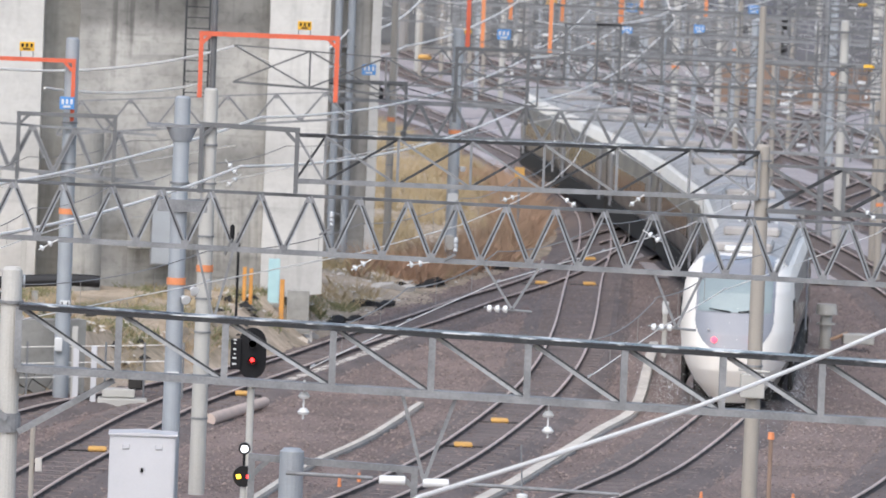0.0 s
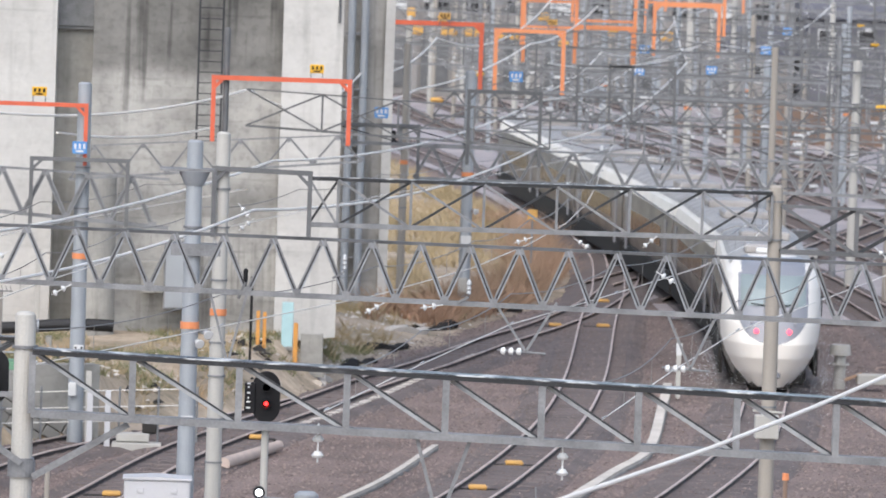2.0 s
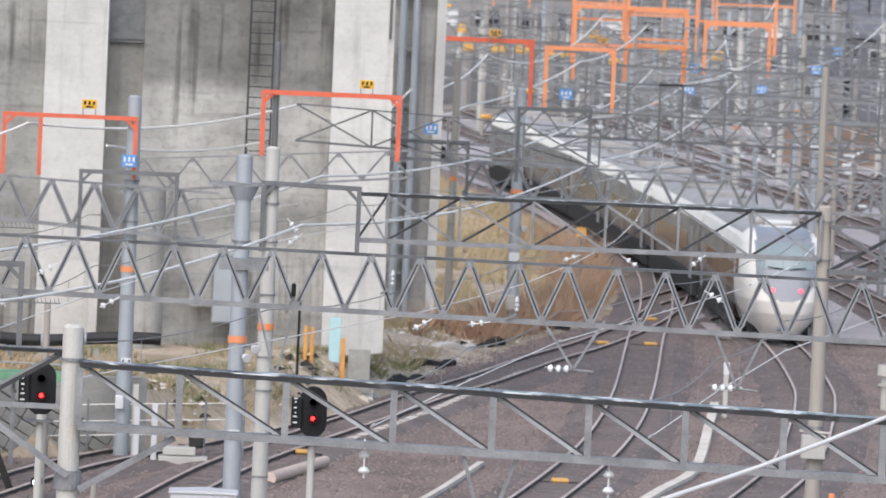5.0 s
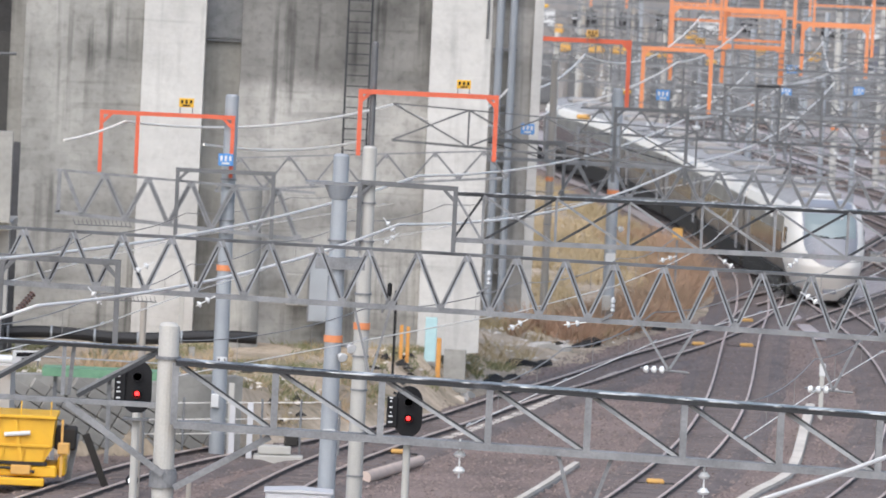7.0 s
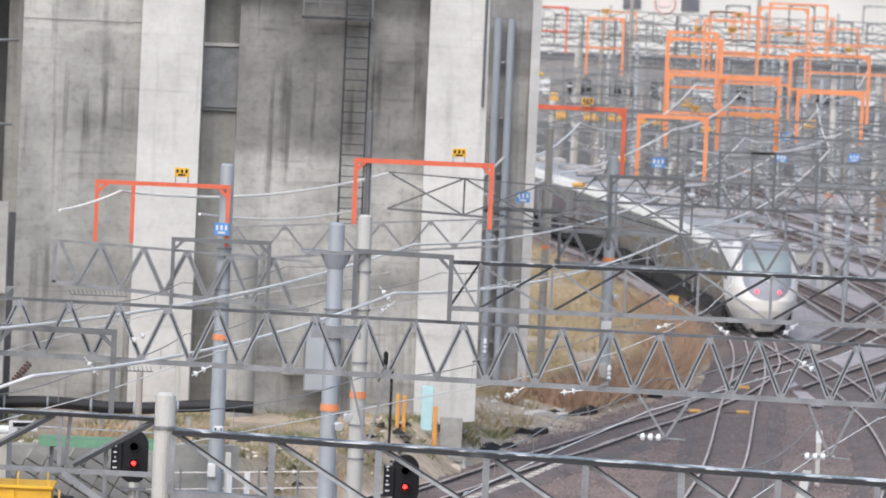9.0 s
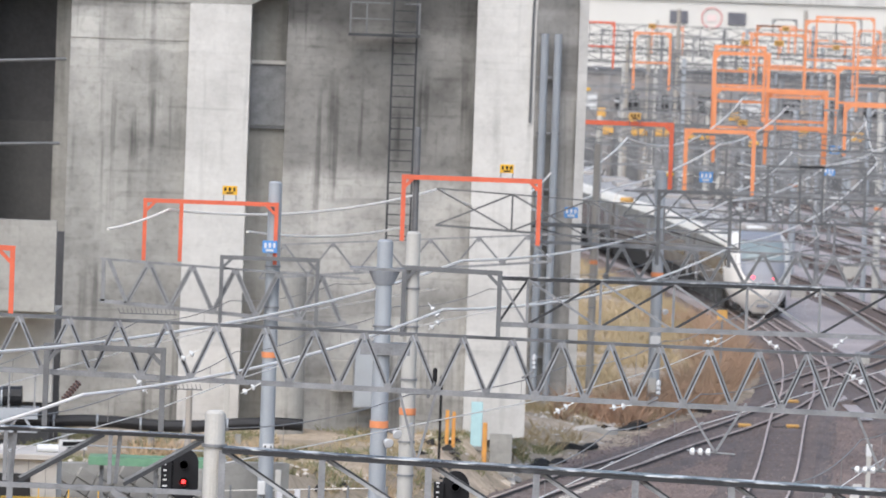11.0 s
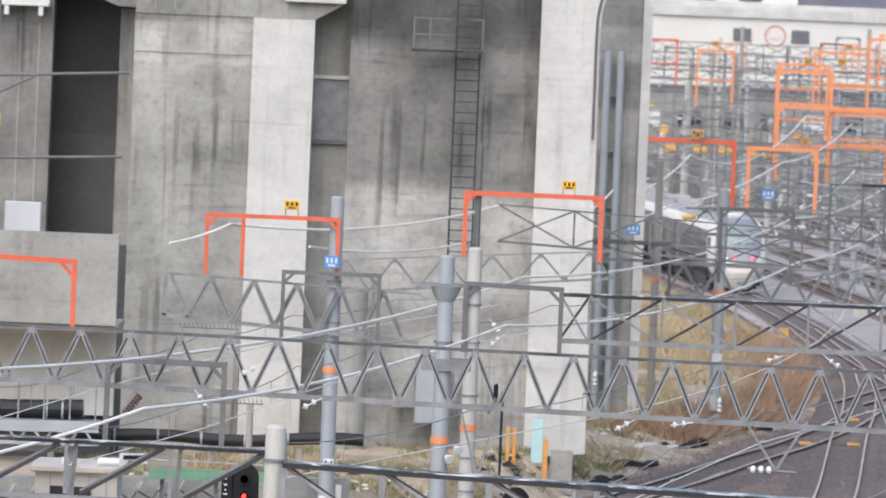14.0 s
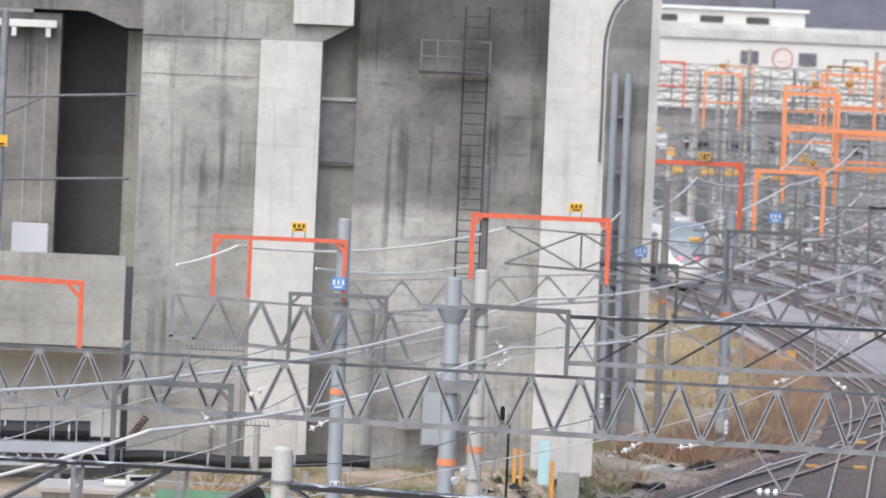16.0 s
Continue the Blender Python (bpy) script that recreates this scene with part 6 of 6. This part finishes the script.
road = part("access_road", prism([(27, 0), (46, 0), (46, 0.06), (27, 0.06)], 262, 330), WETROAD)
road.location.z = GROUND + 0.0
tagged(road, "pale wet concrete access road", "road", kind="structure")
for (x, y, c, lab) in ((39.2, 392, CABINET, "white van parked beside the yard"), (43.5, 394, BLUE, "blue van parked beside the yard"), (46.5, 390, PORC, "white van parked beside the yard")):
    v = thing("parked_van", x, y, GROUND, lab, "van", "parked vans")
    part("body", prism([(-0.0, 0.35), (1.75, 0.35), (1.75, 1.9), (1.6, 2.0), (0.15, 2.0), (0.0, 1.9)], 0, 4.2), c, v)
    part("rear_window", box((0.87, -0.02, 1.5), (1.4, 0.06, 0.55), 0.02), SIDE_GLASS, v)
    for sx in (0.18, 1.57):
        for sy in (0.8, 3.4):
            part("wheel", lathe([(0.1, -0.1), (0.32, -0.1), (0.32, 0.1), (0.1, 0.1)], 16, (sx, sy, 0.32), "x"), UNDER, v)
rnd = random.Random(9)
for k in range(26):
    x, y = rnd.uniform(19, 42), rnd.uniform(225, 350)
    b = thing("equipment_box", x, y, GROUND, "grey lineside equipment box in the yard", "box", "lineside boxes")
    w, h = rnd.uniform(0.4, 0.9), rnd.uniform(0.4, 0.8)
    part("body", box((0, 0, h / 2), (w, 0.6, h), 0.03), rnd.choice((POLE, STEEL_PALE, POLE, STEEL_DARK)), b)
    part("lid", box((0, 0, h + 0.03), (w * 1.08, 0.66, 0.06), 0.01), STEEL, b)


# ================= train =================
def nose_shell(keep, push=0.0, nz=90, na=150):
    """The rounded cab end; keep(x, z) picks the part of its skin, pushed outwards by push metres."""
    zs = [0.16, 0.6, 1.0, 1.4, 1.9, 2.4, 2.9, 3.25, 3.55, 3.68]
    ys = [0.75, 0.35, 0.08, 0.0, 0.18, 0.52, 0.98, 1.5, 2.2, 3.0]
    ws = [0.62, 1.02, 1.25, 1.38, 1.43, 1.42, 1.38, 1.3, 1.05, 0.7]
    bm = bmesh.new()
    rows = []
    for i in range(nz + 1):
        z = 0.16 + (3.68 - 0.16) * i / nz
        y0, w = float(np.interp(z, zs, ys)) - push, float(np.interp(z, zs, ws)) + push
        row = []
        for k in range(na + 1):
            a = math.pi * k / na
            c, s = math.cos(a), math.sin(a)
            x = -w * math.copysign(abs(c) ** 0.62, c)
            y = 4.2 - (4.2 - y0) * abs(s) ** 0.62
            row.append(bm.verts.new((x, y, z)))
        rows.append(row)
    for a, b in zip(rows, rows[1:]):
        for k in range(na):
            q = (a[k], a[k + 1], b[k + 1], b[k])
            cx = sum(v.co.x for v in q) / 4
            cy = sum(v.co.y for v in q) / 4
            cz = sum(v.co.z for v in q) / 4
            if keep(cx, cy, cz):
                bm.faces.new(q)
    for v in [v for v in bm.verts if not v.link_faces]:
        bm.verts.remove(v)
    if push == 0.0:
        bm.faces.new(rows[0])
        bm.faces.new(rows[-1])
    bmesh.ops.recalc_face_normals(bm, faces=bm.faces)
    for f in bm.faces:
        f.smooth = True
    return bm


def in_panel(x, y, z):
    if z < 1.42 or (z > 3.3 and abs(x) > 0.9):
        return False
    lim = 0.98 if z > 2.3 else 0.98 * math.sqrt(max(0, 1 - ((2.3 - z) / 0.9) ** 2))
    return abs(x) < lim


def in_glass(x, y, z):
    return y < 2.4 and in_panel(x, y, z) and z > 2.42 and z < 3.24 and abs(x) < 0.91


SIDES = [(-1.0, 0.3), (1.0, 0.3), (1.26, 0.8), (1.41, 1.5), (1.42, 2.3), (1.36, 2.95), (-1.36, 2.95), (-1.42, 2.3), (-1.41, 1.5), (-1.26, 0.8)]
ROOF = [(-1.365, 2.94), (1.365, 2.94), (1.28, 3.28), (1.08, 3.5), (0.75, 3.63), (0.3, 3.68), (-0.3, 3.68), (-0.75, 3.63), (-1.08, 3.5), (-1.28, 3.28)]


def tube_body(section, y0, y1):
    bm = bmesh.new()
    a = [bm.verts.new((x, y0, z)) for x, z in section]
    b = [bm.verts.new((x, y1, z)) for x, z in section]
    bm.faces.new(a)
    bm.faces.new(b)
    for i in range(len(a)):
        bm.faces.new((a[i], a[(i + 1) % len(a)], b[(i + 1) % len(a)], b[i]))
    bmesh.ops.recalc_face_normals(bm, faces=bm.faces)
    return bm


CAR = 20.3
train = thing("express_train", 0, 0, 0, "white and silver express train with red tail lamps", "train")
CARS = []
for n in range(6):
    car = new("car")
    car.parent = train
    y0 = 4.2 if n == 0 else 0.25
    y1 = CAR - 0.25
    part("side_shell", tube_body(SIDES, y0, y1), TRAIN_SILVER, car, "stainless car sides")
    part("roof", tube_body(ROOF, y0, y1), TRAIN_WHITE, car, "pale rounded roof")
    part("roof_walk", tube_body([(-1.17, 3.4), (1.17, 3.4), (1.2, 3.42), (1.09, 3.525), (0.75, 3.66), (0.3, 3.71), (-0.3, 3.71), (-0.75, 3.66), (-1.09, 3.525), (-1.2, 3.42)], y0, y1 - 0.05),
         TRAIN_ROOFBOX, car, "grey roof centre panel")
    part("underframe", box((0, (y0 + y1) / 2, 0.34), (2.2, y1 - y0 - 1, 0.5)), UNDER, car, "sooty underframe")
    for yb in (3.6, CAR - 3.6):
        part("bogie", box((0, yb, 0.32), (1.9, 3.0, 0.36), 0.05), UNDER, car)
        for dy in (-1.05, 1.05):
            part("wheelset", lathe([(0.06, -0.72), (0.43, -0.6), (0.43, -0.5), (0.07, -0.48), (0.07, 0.48), (0.43, 0.5), (0.43, 0.6), (0.06, 0.72)], 20,
                                   (0, yb + dy, 0.43), "x"), UNDER, car)
    for s in (-1, 1):
        for k in range(9):
            yw = 4.4 + 1.42 * k
            part("window", box((s * 1.418, yw + 0.6, 2.02), (0.03, 1.2, 0.72), 0.01), SIDE_GLASS, car)
        for yd in (2.6 if n else 5.0 - 1.6, CAR - 2.0):
            if n == 0 and yd < 4.3:
                continue
            part("door", box((s * 1.425, yd, 1.75), (0.03, 0.85, 1.9), 0.01), TRAIN_GREY, car)
        # black skirt added to darken the lower side: grime and undercar shade
        part("skirt", box((s * 1.36, (y0 + y1) / 2, 0.62), (0.12, y1 - y0 - 0.4, 0.78), 0.03), UNDER, car, "black side skirt, grime and undercar shade in its colour")
    for ya in (6.2, 13.6):
        part("air_conditioner", box((0, ya, 3.78), (1.5, 2.6, 0.26), 0.06), TRAIN_ROOFBOX, car, "grey roof air conditioner")
    part("roof_rib", box((0, 10.0, 3.7), (0.9, 0.2, 0.1)), STEEL, car)
    if n in (0, 2, 3):
        pant = part("pantograph", bar((-0.45, 17.2, 3.75), (0.45, 17.2, 3.75), 0.1), STEEL_DARK, car, "raised pantograph")
        for sx in (-0.35, 0.35):
            part("lower_arm", bar((sx, 17.2, 3.78), (sx * 0.5, 16.3, 4.35), 0.05), STEEL_DARK, pant)
            part("upper_arm", bar((sx * 0.5, 16.3, 4.35), (sx, 17.2, 5.0), 0.035), STEEL_DARK, pant)
        part("collector", bar((-0.85, 17.2, 5.02), (0.85, 17.2, 5.02), 0.05), STEEL_DARK, pant)
        for sy in (15.6, 18.6):
            for sx in (-0.5, 0.5):
                part("roof_insulator", lathe([(0.03, 0), (0.08, 0.02), (0.05, 0.1), (0.08, 0.12), (0.03, 0.2)], 10, (sx, sy, 3.66)), PORC, car)
    if n < 5:
        part("gangway", tube_body([(-0.95, 0.6), (0.95, 0.6), (1.0, 3.3), (-1.0, 3.3)], CAR - 0.3, CAR + 0.3), UNDER, car, "black gangway bellows")
    if n == 0:
        part("nose", nose_shell(lambda x, y, z: True), TRAIN_WHITE, car, "smooth white rounded nose")
        part("front_panel", nose_shell(in_panel, 0.012), TRAIN_GREY, car, "grey front panel")
        part("windscreen", nose_shell(in_glass, 0.024), TRAIN_GLASS, car, "pale greenish windscreen")
        for s in (-1, 1):
            part("tail_lamp", lathe([(0.01, -0.03), (0.065, -0.02), (0.065, 0.03), (0.01, 0.03)], 16, (s * 0.46, 0.1, 1.76), "y"), TAIL_LAMP, car, "lit red tail lamp")
            part("headlamp", lathe([(0.01, -0.015), (0.04, -0.01), (0.04, 0.03), (0.01, 0.03)], 12, (s * 0.62, 0.21, 2.0), "y"), STEEL_PALE, car)
            part("wiper", bar((s * 0.1, 0.5, 2.44), (s * 0.62, 0.56, 2.5), 0.03), BLACK, car)
            part("cab_window", box((s * 1.415, 3.3, 2.35), (0.05, 0.9, 0.6), 0.02), SIDE_GLASS, car)
        part("plough", box((0, 1.3, 0.2), (1.1, 0.7, 0.24), 0.08), UNDER, car)
        part("coupler_cover", box((0, 0.42, 0.55), (0.5, 0.12, 0.25), 0.04), TRAIN_GREY, car)
        part("antenna", box((0, 4.6, 3.78), (0.9, 0.5, 0.16), 0.04), PORC, car)
    if n == 0:
        rnd = random.Random(77)
        verts, faces = [], []
        for _ in range(9000):
            back_run = rnd.expovariate(0.22)
            x = rnd.choice((-1, 1)) * rnd.gauss(1.2, 0.55) if rnd.random() < 0.75 else rnd.uniform(-1.2, 1.2)
            yy = 6.0 - back_run if rnd.random() < 0.6 else rnd.uniform(0, 19)
            if yy > -0.2 and abs(x) < 1.45:
                continue
            z = 0.05 + rnd.expovariate(2.2) * (1 + 0.05 * back_run)
            rr = rnd.uniform(0.004, 0.009)
            k = len(verts)
            verts += [(x - rr, yy, z - rr), (x + rr, yy, z - rr), (x, yy + rr, z - rr), (x, yy, z + rr)]
            faces += [(k, k + 1, k + 3), (k + 1, k + 2, k + 3), (k + 2, k, k + 3), (k, k + 2, k + 1)]
        me = bpy.data.meshes.new("water_spray")
        me.from_pydata(verts, [], faces)
        me.materials.append(SPRAY)
        ob = new("water_spray", me)
        ob.parent = car
        tagged(ob, "fine white water spray thrown up by the wheels", kind="stuff")
    CARS.append(car)

# ================= pieces of the setting =================
stone_me = bpy.data.meshes.new("block")
bm = box((0, 0, 0), (0.445, 0.14, 0.26), 0.012)
bm.to_mesh(stone_me)
bm.free()
stone_me.materials.append(STONE)
root, L, h, lean = RET
rnd = random.Random(2)
tilt = math.radians(30)
for i in range(-10, 40):
    for j in range(-30, 24):
        bx = 0.47 * i * math.cos(tilt) + (0.285 * j) * math.sin(tilt)
        bz = -0.47 * i * math.sin(tilt) + (0.285 * j) * math.cos(tilt)
        if 3.4 < bx < L - 0.15 and 0.12 < bz < h - 0.28:
            ob = new("block", stone_me)
            ob.parent = root
            ob.matrix_basis = pose(bx, 0.05 + rnd.uniform(-0.012, 0.012), bz, 0, 30, 0)

sleeper_me = bpy.data.meshes.new("sleeper")
bm = box((0, 0, 0), (2.1, 0.22, 0.14), 0.015)
bm.to_mesh(sleeper_me)
bm.free()
sleeper_me.materials.append(SLEEPER)
for root, path in (MAIN, MIDT, LEFTT, OUTT):
    total, made = 0.0, 0
    for p, q in zip(path, path[1:]):
        world_y = root.matrix_basis.translation.y + p.y
        total += (q - p).length
        if made < 290 and world_y > 116 and total >= 0.75:
            total -= 0.75
            made += 1
            d = q - p
            ob = new("sleeper", sleeper_me)
            ob.parent = root
            ob.matrix_basis = pose(p.x, p.y, -0.176, 0, 0, math.degrees(math.atan2(-d.x, d.y)))

# ================= movement =================
LINE = spline(TRAIN_LINE, 0.5)
ARC = [0.0]
for p, q in zip(LINE, LINE[1:]):
    ARC.append(ARC[-1] + (q - p).length)


def along(s):
    i = max(0, min(len(ARC) - 2, int(np.searchsorted(ARC, s)) - 1))
    return LINE[i].lerp(LINE[i + 1], (s - ARC[i]) / (ARC[i + 1] - ARC[i]))


def chord_pose(s, length):
    a, b = along(s + 3), along(s + length - 3)
    d = (b - a).normalized()
    p = a - d * 3
    return pose(p.x, p.y, 0, 0, 0, math.degrees(math.atan2(-d.x, d.y)))


# seconds and distance of the rear end along the yard
REAR = [(0, 152.8), (1.5, 167.1), (2.5, 176.4), (4, 191.2), (6.5, 217.3), (8, 233.2), (8.5, 239.0), (11, 270.0), (11.5, 276.6), (12.5, 289.5), (13.5, 303.5), (14.5, 318.2), (16, 339.6)]


def rear_arc(t):
    ts = [a for a, b in REAR]
    c = np.polyfit(ts, [b for a, b in REAR], 4)
    y = float(np.polyval(c, t))
    ys = [p.y for p in LINE]
    return float(np.interp(y, ys, ARC))


def motions():
    times = [i * 0.5 for i in range(33)]
    base = {t: chord_pose(rear_arc(t), CAR) for t in times}
    walk(train, [(t, base[t]) for t in times])
    for n, car in enumerate(CARS):
        walk(car, [(t, base[t].inverted() @ chord_pose(rear_arc(t) + n * CAR, CAR)) for t in times])


motions()
